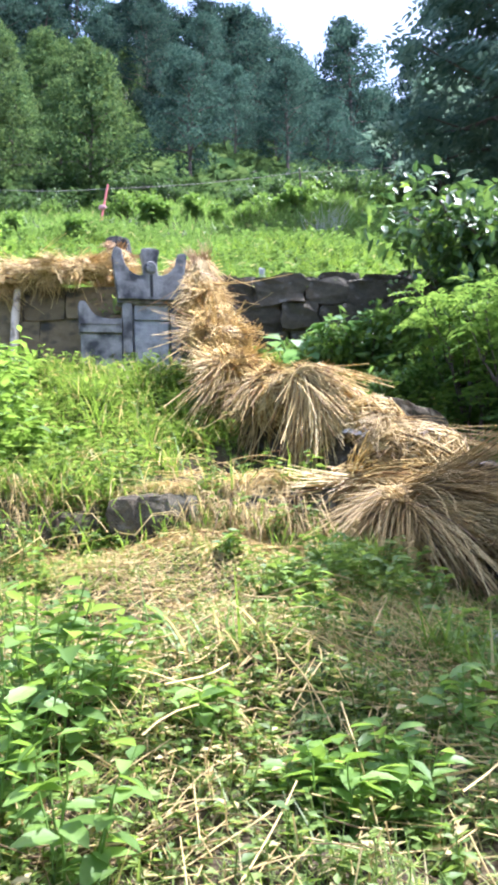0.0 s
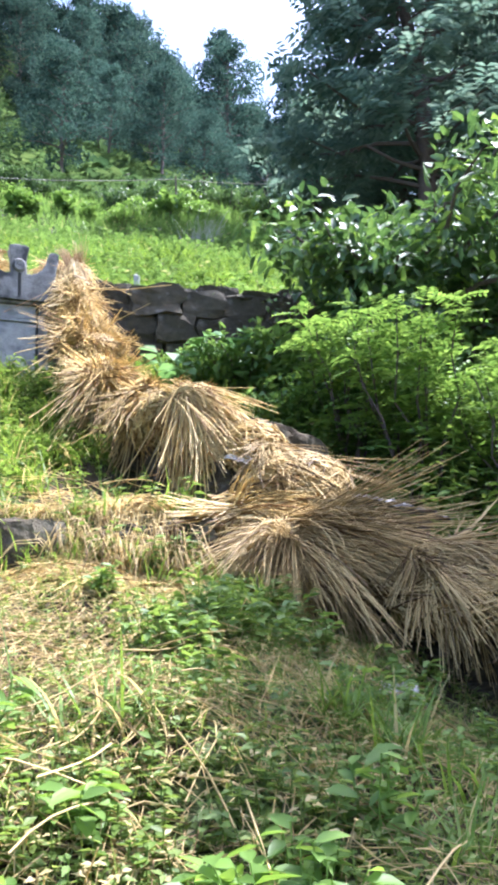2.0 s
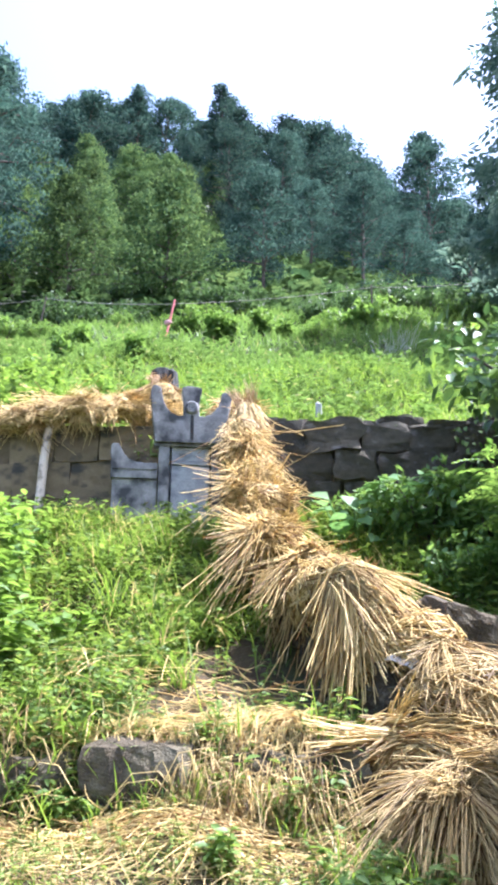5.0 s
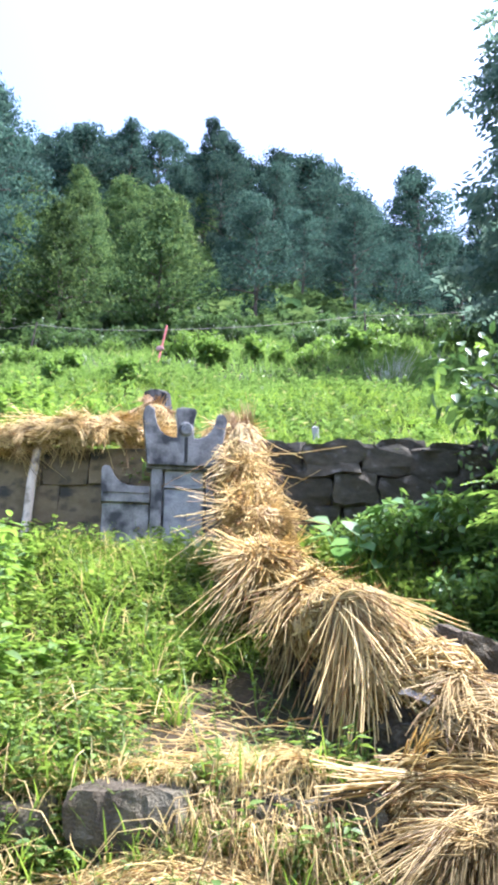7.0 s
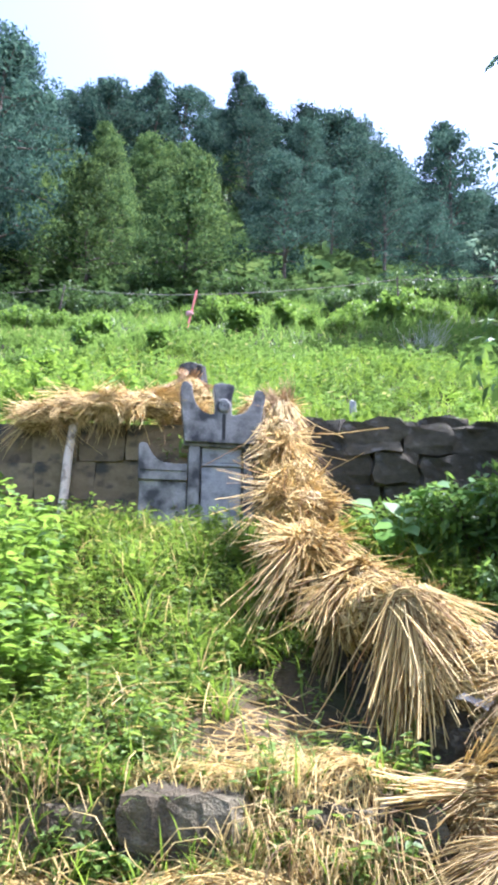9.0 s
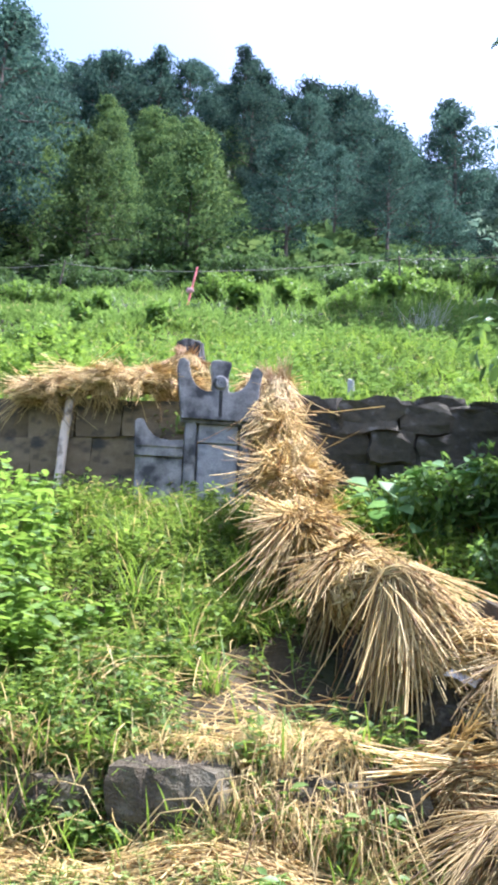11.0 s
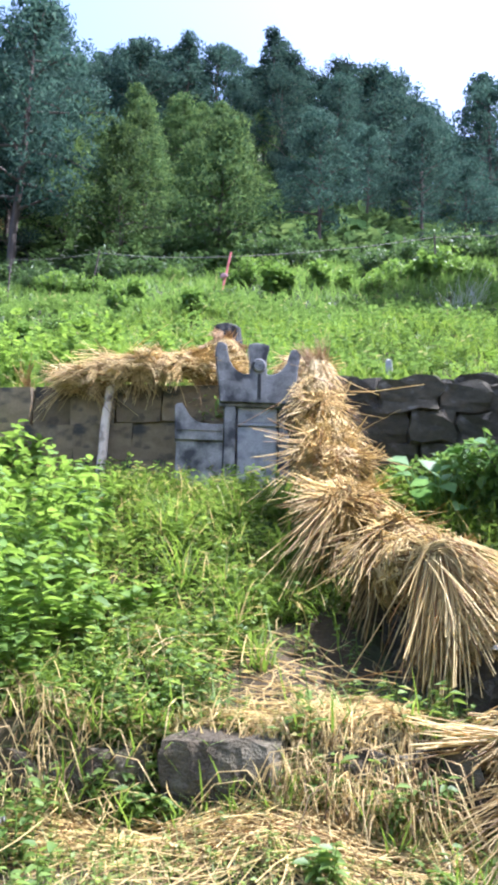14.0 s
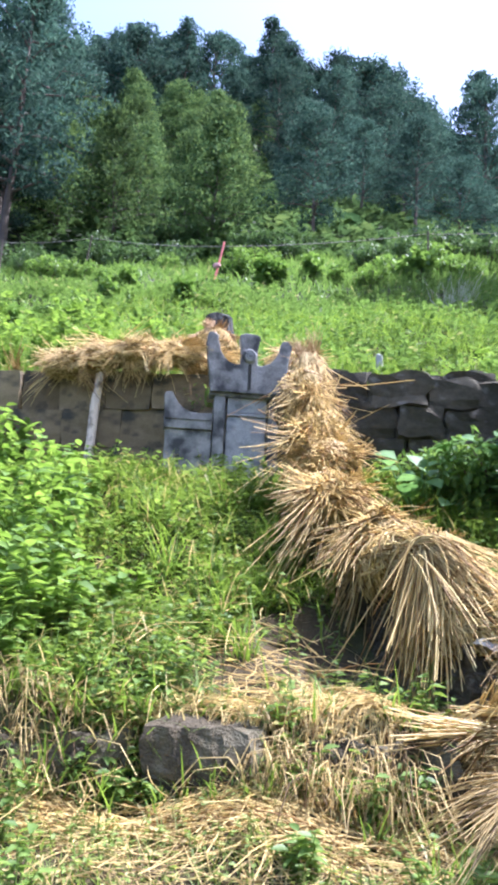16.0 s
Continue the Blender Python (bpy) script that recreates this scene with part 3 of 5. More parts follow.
    sheaf((1.74, 5.62, 1.42), [dict(way=(.5, -.2, -.35), spread=.9, length=.5, n=560, droop=.3, mat=O, radius=.0026), dict(way=(-.3, -.7, -.5), spread=.8, length=.4, n=420, droop=.25, radius=.003), dict(way=(.6, .4, -.1), spread=.7, length=.4, n=260, droop=.35, mat=O, radius=.0026)],
          [(.08, -.05, -.2, .28, .26, .18)], "flattened greyish straw sheaf lying loose on the wall", mat=O)
    sheaf((1.47, 5.28, 1.04), [dict(way=(.9, -.1, .25), spread=.5, length=.45, n=420, droop=.3), dict(way=(-.75, .1, .0), spread=.5, length=.36, n=240, droop=.25), dict(way=(.4, -.8, 0), spread=.8, length=.36, n=260, droop=.35)],
          [(.22, 0, -.12, .32, .18, .13)], "tangle of fallen golden straw at the wall foot")
    # big sheaf with its round knot
    sheaf((1.74, 4.97, 0.90), [dict(way=(-.9, -.35, 0), spread=.42, length=.42, n=800, droop=.6, mat=O, radius=.0034, k=6, wild=.13), dict(way=(-.2, -.8, -.45), spread=.55, length=.52, n=700, droop=.4, mat=O, radius=.0034, k=6, wild=.13), dict(way=(.9, -.25, .1), spread=.3, length=.75, n=950, droop=.28, mat=O, radius=.0034, k=6, wild=.13), dict(way=(.8, -.5, -.08), spread=.32, length=.62, n=650, droop=.4, mat=O, radius=.0034, k=6, wild=.13), dict(way=(.2, .6, .1), spread=.8, length=.4, n=300, droop=.5, mat=O)],
          [(.06, .07, -.24, .24, .22, .17), (.42, .0, -.2, .34, .23, .18)], "large greyish-brown straw sheaf spread out from its tight knot", mat=O, neck=((-.8, -.5, 0), .055))
    sheaf((2.36, 4.58, 0.74), [dict(way=(.8, -.5, -.15), spread=.45, length=.55, n=800, droop=.4, mat=O, radius=.0032, k=5), dict(way=(-.25, -.8, -.5), spread=.5, length=.34, n=460, droop=.35, mat=O), dict(way=(.9, .2, 0), spread=.5, length=.6, n=460, droop=.4, mat=O)],
          [(.22, -.02, -.2, .32, .24, .18)], "greyish-brown straw sheaf with ragged ends in the shade", mat=O, neck=((.8, -.4, -.2), .09))
    sheaf((2.95, 4.2, 0.55), [dict(way=(.7, -.6, -.25), spread=.6, length=.55, n=500, droop=.35, mat=O), dict(way=(-.2, -.7, -.5), spread=.7, length=.4, n=360, droop=.35, mat=O)],
          [(.12, 0, -.2, .32, .24, .18)], "greyish-brown straw sheaf at the foot of the row", mat=O)
    # sheaves on the wall to the side of the stele
    for x, z, turn, tuft in ((-1.08, 4.04, -.3, 0), (-1.32, 4.1, .5, 0), (-1.55, 4.1, -.2, .2), (-1.78, 4.1, .2, .42), (-2.0, 4.07, -.4, .2), (-2.22, 4.03, .3, .26), (-2.45, 3.97, -.1, .18)):
        y = 9.2 + .12 * x + .28 * (x > -1.2)
        fans = [dict(way=(-.9, -.35 * turn - .2, .05), spread=.4, length=.42, n=170, droop=.3, wild=.2, radius=.004), dict(way=(.9, .3 * turn - .2, .08), spread=.45, length=.36, n=170, droop=.3, wild=.2, radius=.004), dict(way=(turn, -.9, .35), spread=.7, length=.24, n=150, droop=.7, wild=.22, radius=.0036), dict(way=(0, -.2, .8), spread=1.0, length=.15, n=120, droop=.5, wild=.3, radius=.0036), dict(way=(turn, .6, .3), spread=.8, length=.2, n=100, droop=.5)]
        if tuft:
            fans.append(dict(way=(turn * .3, -.35, -.95), spread=.16, length=tuft, n=130, droop=.05, wild=.08))
        sheaf((x, y, z), fans, [(0, 0, -.09, .19, .14, .07)], "golden straw sheaf hung over the top of the stone wall", neck=((turn, -.5, -.8), .055) if tuft > .3 else None)
    sheaf((-0.22, 9.5, 4.12), [dict(way=(.3, .2, .7), spread=.9, length=.3, n=420, droop=.4), dict(way=(-.8, .1, .5), spread=.6, length=.28, n=240, droop=.3)],
          [(0, 0, -.16, .26, .18, .16)], "straw sheaf heaped behind the stele crown")
    sheaf((-1.24, 10.0, 4.68), [dict(way=(0, 0, -1), spread=1.1, length=.42, n=700, droop=.05, mat=T), dict(way=(0, -.3, .8), spread=.6, length=.12, n=100, mat=T)],
          [(0, 0, -.3, .22, .2, .22)], "small brown straw heap standing on the terrace")


build_sheaves()

# ---- walls ----
def stone_run(parent, line, z_of, courses, mat, size, depth, seed, uneven=0.07, rough=.07):
    """Courses of separate stones along a line of two points; z_of(u) gives foot and top of the wall."""
    r = random.Random(seed)
    (x0, y0), (x1, y1) = line
    length = math.hypot(x1 - x0, y1 - y0)
    turn = math.degrees(math.atan2(y1 - y0, x1 - x0))
    protos = [rock(1, 1, 1, rough, .16, seed * 10 + i) for i in range(5)]
    meshes = []
    for bm in protos:
        me = bpy.data.meshes.new("stone")
        bm.to_mesh(me)
        bm.free()
        me.materials.append(mat)
        meshes.append(me)
    for c in range(courses):
        u = -r.uniform(0, size * .5)
        while u < length:
            w = size * r.uniform(.6, 1.45)
            m = (u + w / 2) / length
            lo, hi = z_of(min(max(m, 0), 1))
            h = (hi - lo) / courses
            ob = new("stone", meshes[r.randrange(5)])
            ob.parent = parent
            jut = r.uniform(-1, 1) * uneven * .8
            ob.matrix_basis = pose(x0 + (x1 - x0) * m, y0 + (y1 - y0) * m + jut, lo + h * (c + .5) + r.uniform(-.01, .01), r.uniform(-3, 3), r.uniform(-3, 3) * uneven * 10, turn + r.uniform(-4, 4)) @ Matrix.Diagonal((w * 1.0, depth * r.uniform(.9, 1.15), h * r.uniform(.97, 1.12), 1))
            u += w * .985


def build_walls():
    left = tagged(new("wall_left"), "retaining wall of large brown dressed stone blocks", "wall", kind="structure")
    stone_run(left, ((-4.6, 8.83), (-0.9, 9.27)), lambda u: (2.7, 3.88), 3, M_BROWNSTONE, .62, .3, 3, uneven=.03, rough=.035)
    right = tagged(new("wall_right"), "old dry-stone retaining wall of dark lichened rubble", "wall", kind="structure")
    stone_run(right, ((-0.3, 9.32), (4.6, 9.9)), lambda u: (2.6, 3.84 + .05 * math.sin(9 * u)), 4, M_RUBBLE, .42, .34, 5, uneven=.07, rough=.17)
    stone_run(right, ((-0.1, 9.36), (4.4, 9.92)), lambda u: (3.76, 3.9 + .05 * math.sin(23 * u)), 1, M_RUBBLE, .36, .3, 8, rough=.22)
    side = tagged(new("wall_side"), "low stepped stone side wall under the straw sheaves", "wall", kind="structure")
    pts = [(0.14, 8.9, 3.0), (0.48, 7.6, 2.05), (0.93, 6.7, 1.7), (1.36, 5.7, 1.42), (1.8, 5.25, .6), (2.4, 4.75, .4), (3.2, 4.3, .3)]
    for i, (a, b) in enumerate(zip(pts, pts[1:])):
        n = max(1, round(math.dist(a, b) / .5))
        foot = [float(ground_z(p[0], p[1])) - .15 for p in (a, b)]
        stone_run(side, ((a[0] + .06, a[1] + .03), (b[0] + .06, b[1] + .03)), lambda u, a=a, b=b, f=foot: (f[0] + (f[1] - f[0]) * u, max(a[2] + (b[2] - a[2]) * u, f[0] + (f[1] - f[0]) * u + .2)), 3, M_BLOCK, .3, .28, 20 + i, rough=.2)
    slab = tagged(new("stone_slab", None), "flat grey stone slab leaning beside the straw row", "stone slab")
    slab.matrix_basis = pose(1.84, 6.4, 1.55, 8, 14, 35)
    part("slab", fine_rock(.62, .42, .36, 77), M_BLOCK, slab)
    # step stones across the slope
    for i, (x, w, y, top, h) in enumerate(((.235, .54, 5.03, 1.035, .32), (.84, .4, 5.14, 1.0, .32), (-.27, .4, 5.06, .97, .3), (1.2, .3, 5.16, 1.02, .34), (-.66, .36, 5.0, .92, .28))):
        st = thing("step_stone", x, y + .13, top - h / 2, "dark brown stone block set as a step in the slope" if i == 0 else "rough stone block half hidden by grass in the step", "stone", "step stones across the slope", rz=(-4, 7, 5, -6, 8)[i])
        part("block", fine_rock(w, .36, h, 40 + i), M_BLOCK, st)


def fine_rock(sx, sy, sz, seed):
    bm = bmesh.new()
    bmesh.ops.create_cube(bm, size=1.0)
    bmesh.ops.subdivide_edges(bm, edges=bm.edges[:], cuts=9, use_grid_fill=True)
    for v in bm.verts:
        p = v.co.lerp(v.co.normalized() * max(map(abs, v.co)) * 1.2, .34)
        q = Vector((p.x * sx, p.y * sy, p.z * sz))
        n1 = noise.noise_vector(q * 6 + Vector((seed, 0, 0)))
        n2 = noise.noise_vector(q * 19 + Vector((0, seed, 0)))
        v.co = q + n1 * .05 + n2 * .02
    return bm


def bar(points, radius, sides=8):
    return tubes(np.array([points], float), np.array([radius], float), sides)


def build_small_things():
    z = float(ground_z(-2.12, 8.85))
    st = thing("wooden_stick", -2.12, 8.86, z, "bleached wooden stick leaning against the stone wall", "stick")
    part("stick", bar([(0, -.04, -.05), (.01, -.02, .4), (.005, .02, .75), (.03, .06, 1.18)], [.052, .048, .05, .042]), M_WOOD, st, smooth=True)
    # red pole with a rag, on the slope
    bx, by, bz = -3.95, 18.95, float(ground_z(-3.95, 18.95))
    p = thing("red_pole", bx, by, bz, "faded red pole with a pale rag tied to it", "pole")
    tip = np.array([-3.732, 19.165, 10.26]) - (bx, by, bz)
    part("pole", bar([(-.05, -.05, -.2), tuple(tip * .5), tuple(tip)], [.035, .03, .026]), M_RED, p)
    part("rag", lump(tip[0] * .5, tip[1] * .5 - .05, tip[2] * .55, .1, .04, .07, seed=4), M_CLOTH, p, "pale pink rag")
    # wire fence along the top of the meadow
    f = thing("wire_fence", -9.5, 23.4, float(ground_z(-9.5, 23.4)), "thin wire fence on grey leaning posts", "fence")
    posts = [(-12.5, 23.9), (-9.4, 23.4), (-3.75, 19.2), (1.0, 22.0), (5.0, 23.0)]
    o = np.array(f.matrix_basis.translation)
    tops = []
    for i, (x, y) in enumerate(posts):
        gz = float(ground_z(x, y))
        top = np.array([x + .25 * (i == 1), y, gz + (1.55 if i != 2 else 1.3)]) - o
        tops.append(top)
        if i != 2:
            part("post", bar([np.array([x, y, gz - .2]) - o, top], [.032, .024]), M_BARK, f)
    for a, b in zip(tops, tops[1:]):
        for dz in (-.08,):
            s = np.linspace(0, 1, 9)[:, None]
            P = a + (b - a) * s + np.array([0, 0, 1]) * (dz - .08 * (1 - (2 * s - 1) ** 2))
            part("wire", tubes(P[None], .009, 4), M_WIRE, f)
    # dark stone behind the crown
    k = thing("dark_stone", -1.22, 10.35, float(ground_z(-1.22, 10.35)), "dark weathered stone block standing in the grass", "stone")
    part("stone", shifted(fine_rock(.3, .26, 1.1, 91), -.05, 0, .44), M_DARKSTONE, k)
    k = thing("pale_stone", .55, 11.0, float(ground_z(.55, 11.0)) + .18, "small pale stone in the meadow grass", "stone")
    part("stone", rock(.08, .08, .3, .1, .4, 92), M_PANEL, k)
    k = thing("pale_stone", 1.55, 9.85, 3.98, "pale lichened stone on the wall top", "stone")
    part("stone", rock(.3, .2, .16, .12, .4, 93), M_RUBBLE, k)
    # plastic
    k = thing("plastic_sheet", 1.66, 5.42, 1.5, "crumpled white plastic sheet caught in the straw", "plastic sheet")
    part("film", crumple(.075, .055, .012, 5), M_PLASTIC, k)
    k.matrix_basis = pose(1.5, 5.52, 1.44, 48, 20, -30)
    k = thing("plastic_litter", 2.02, 3.98, float(ground_z(2.02, 3.98)) + .04, "crumpled white plastic litter on the grass", "litter")
    part("film", crumple(.075, .06, .035, 9), M_PLASTIC, k)
    k = thing("plastic_tarp", 2.62, 5.62, 1.06, "folded black plastic sheet over a low stone", "tarp")
    part("sheet", crumple(.38, .26, .05, 13), M_TARP, k)
    k.matrix_basis = pose(2.36, 5.62, 1.14, 0, 14, -25)
    part("stone_under_sheet", rock(.66, .42, .62, .08, .12, 17), M_BLOCK, k).location = (0, 0, -.36)


def crumple(w, d, h, seed):
    bm = bmesh.new()
    bmesh.ops.create_grid(bm, x_segments=22, y_segments=18, size=1.0)
    for v in bm.verts:
        r = 1 + .3 * noise.noise(Vector((v.co.x * 1.5, v.co.y * 1.5, seed)))
        v.co = Vector((v.co.x * w * r, v.co.y * d * r, h * (noise.noise(Vector((v.co.x * 3, v.co.y * 3, seed))) + .6 * noise.noise(Vector((v.co.x * 7, v.co.y * 7, seed + 3))))))
    bmesh.ops.solidify(bm, geom=bm.faces[:], thickness=.004)
    return bm


build_walls()
build_small_things()


# ---- trees and bushes ----
def limb(a, b, r0, r1, sag=0.0, k=5, wob=.05):
    s = np.linspace(0, 1, k)[:, None]
    a, b = np.array(a, float), np.array(b, float)
    P = a + (b - a) * s + rng.normal(size=(k, 3)) * wob * np.linalg.norm(b - a) * (s * (1 - s)) * 2
    P[:, 2] -= sag * (4 * s * (1 - s))[:, 0]
    return P, np.linspace(r0, r1, k)


def tube_set(items, sides=6):
    return join_np([tubes(P[None], R[None], sides) for P, R in items])


def pine_meshes(height, bare, width, n_limbs, tufts, tuft_len, seed, round_top=True):
    """A pine: bare stem below, whorled limbs, tufts of needles at and along the limb ends."""
    items = [limb((0, 0, -.3), (U(-.4, .4), U(-.4, .4), height * .97), height * .011 + .04, .03, k=6, wob=.012)]
    stem = items[0][0]
    tips = []
    for i in range(n_limbs):
        f = bare + (1 - bare) * (i + U(0, 1)) / n_limbs
        z = height * f
        p = np.array([np.interp(z, stem[:, 2], stem[:, j]) for j in range(3)])
        g = (f - bare) / (1 - bare)
        reach = width * (math.sin(math.pi * (0.22 + .78 * g) ** .8) * .9 + .12 if round_top else (1 - g) * .95 + .08) * U(.65, 1.15)
        a = i * 2.4 + U(-.4, .4)
        e = p + np.array([math.cos(a) * reach, math.sin(a) * reach, reach * U(-.02, .42)])
        items.append(limb(p, e, .022 * height * .25 * (1 - .6 * g) + .015, .012, sag=-.08 * reach, k=3, wob=.08))
        q = items[-1][0]
        for s in (.5, .78, 1.0):
            tips.append(np.array([np.interp(s, np.linspace(0, 1, 3), q[:, j]) for j in range(3)]) + rng.normal(size=3) * .12)
    tips.append(stem[-1])
    tips = np.array(tips)
    per = tufts // len(tips)
    c = np.repeat(tips, per, 0)
    size = np.repeat(U(.65, 1.35, len(tips)), per)[:, None]
    d = ball(len(c))
    off = d * (U(0.2, 1, len(c)) ** .4)[:, None] * size * np.array([.62, .62, .36]) * width / 2.4
    way = np.cross(d, ball(len(c))) + d * .35
    fol = leaves(c + off, way, unit(d * [1, 1, 1.3] + ball(len(c)) * .4), tuft_len * U(.6, 1.3, len(c)), tuft_len * U(.3, .5, len(c)), full=False)
    return tube_set(items, 4), fol


def plant_tree(name, protos, x, y, scale, turn, label, category, group, mat, z=None):
    trunk, crown = protos
    t = thing(name, x, y, float(ground_z(x, y)) - .1 if z is None else z, label, category, group, rz=turn)
    t.scale = (scale, scale, scale)
    part("trunk", trunk, M_BARK, t)
    part("crown", crown, mat, t)
    return t


def mesh_pair(pair, mat):
    return mesh_of("trunk", *pair[0], mats=(M_BARK,), smooth=True), mesh_of("crown", *pair[1], mats=(mat,))


def build_hill():
    pines = [mesh_pair(pine_meshes(8.6, .36, 3.0, 20, 5200, .3, i), M_PINE) for i in range(3)]
    slim = [mesh_pair(pine_meshes(9.6, .6, 2.2, 12, 2600, .3, 9 + i), M_PINE) for i in range(2)]
    broad = [mesh_pair(pine_meshes(7.4, .14, 3.2, 24, 6000, .3, 19 + i), M_PINE) for i in range(3)]
    cedar = [mesh_pair(pine_meshes(6.4, .04, 2.4, 34, 6400, .24, 29 + i, False), M_CEDAR) for i in range(2)]
    spire = [mesh_pair(pine_meshes(10.5, .3, 2.3, 20, 3400, .3, 59 + i, False), M_PINE) for i in range(2)]
    near_pines = [mesh_pair(pine_meshes(9.0, .24, 2.5, 30, 9000, .2, 39 + i), M_PINE) for i in range(2)]
    near_broad = [mesh_pair(pine_meshes(7.0, .06, 2.8, 30, 9000, .2, 49 + i), M_PINE) for i in range(2)]
    r = random.Random(4)
    rows = ((111, 3.6), (104, 5.0), (97, 5.2), (89, 5.2), (81, 5.0), (73, 4.8), (65, 4.4), (57, 3.9), (50, 3.8), (44, 3.6), (38.5, 3.5), (34, 3.6), (31, 4.6))
    for y0, step in rows:
        x = -y0 * .66
        while x < y0 * .30:
            y = y0 + r.uniform(-2, 2)
            u = x / y0
            xx = x + r.uniform(-.9, .9)
            pick, mat, lab = (broad, M_PINE, "dense dark green pine on the wooded hillside")
            sc = r.uniform(.75, 1.35)
            gap = -.325 < u < -.255
            skip = False
            if y0 > 106:
                pick, lab = (slim, "tall slim pine on the ridge against the sky") if gap or r.random() < .3 else (spire, "pointed pine on the ridge against the sky") if r.random() < .4 else (pines, "dark pine on the ridge against the sky")
                sc = r.uniform(.65, 1.45)
            elif gap and y0 > 80:
                skip = True
            elif y0 < 50 and u > -.2:
                pick, lab, sc = (pines, "dark pine with a bare trunk at the wood edge", r.uniform(.5, .75)) if r.random() < .4 else (broad, "dense dark tree at the wood edge", r.uniform(.55, .9))
                skip = r.random() < .15
            elif y0 < 62 and -.50 < u < -.2:
                pick, mat, lab, sc = cedar, M_CEDAR, "dense green conifer on the lower hillside", r.uniform(.7, .95)
            elif r.random() < .3:
                pick, lab = spire, "pointed dark pine rising above the wood"
            elif r.random() < .6:
                pick, lab = pines, "dark pine on the wooded hillside"
            if y0 < 40 and pick is broad:
                sc *= .7
            if y0 < 52 and pick is not cedar:
                pick = near_broad if pick is broad else near_pines
            if y0 > 85:
                sc *= .78
            if not skip:
                plant_tree("pine_tree", pick[r.randrange(len(pick))], xx, y, sc, r.uniform(0, 360), lab, "tree", "pines on the hillside", mat)
            x += step * r.uniform(.7, 1.3)
    plant_tree("pine_tree", near_pines[0], -15.9, 29.5, 1.42, 20, "tall pine with a bare trunk standing before the wood", "tree", "pines on the hillside", M_PINE)
    plant_tree("pine_tree", near_pines[1], -19.5, 32, 1.2, 120, "tall pine with a bare trunk standing before the wood", "tree", "pines on the hillside", M_PINE)
    plant_tree("pine_tree", near_broad[1], -17.5, 25.5, .8, 220, "leafy dark tree at the meadow edge", "tree", "pines on the hillside", M_CEDAR)


def leaf_cloud(centers, radii, n, length, width, full=True, up=.4):
    i = rng.integers(0, len(centers), n)
    d = ball(n)
    base = centers[i] + d * radii[i] * (U(.35, 1, n) ** .6)[:, None]
    way = unit(d * .7 + ball(n) * .8 + np.array([0, 0, -.15]))
    nor = unit(np.array([0, 0, 1.0]) * up * 2 + d * .6 + ball(n) * .5)
    return leaves(base, way, nor, length * U(.6, 1.25, n), width * U(.6, 1.25, n), full=full)


def bush_pair(h, w, stems, n, length, width, full=True, up=.4):
    items, cen, rad = [], [], []
    for i in range(stems):
        a, rr = i * 2.4 + U(-.3, .3), w * math.sqrt(U(0, 1)) * .8
        e = np.array([math.cos(a) * rr, math.sin(a) * rr, h * U(.45, 1.0) * (1 - .35 * (rr / w))])
        items.append(limb((math.cos(a) * .06, math.sin(a) * .06, -.1), e, .02 + .006 * h, .005, k=5, wob=.08))
        for s in (.55, .8, 1.0):
            cen.append(items[-1][0][0] + (e - items[-1][0][0]) * s)
            rad.append(np.array([1, 1, .8]) * w * U(.16, .36))
    return tube_set(items, 5), leaf_cloud(np.array(cen), np.array(rad), n, length, width, full, up)


def pinnate(base, way, nor, pairs, leaf, width):
    """Compound leaves: pairs of leaflets along a drooping rib."""
    n = len(base)
    way = unit(way)
    side = unit(np.cross(nor, way))
    out = []
    span = leaf * pairs * .5
    for j in range(pairs):
        s = (j + .6) / pairs
        p = base + way * (span * s) + np.array([0, 0, -1.0]) * span * .28 * s * s
        for sg in (-1, 1):
            out.append(leaves(p, unit(side * sg + way * .45 + np.array([0, 0, -.12])), nor + ball(n) * .15, leaf * U(.75, 1.1, n), width * U(.8, 1.1, n), full=False, fold=.1))
    return join_np(out)


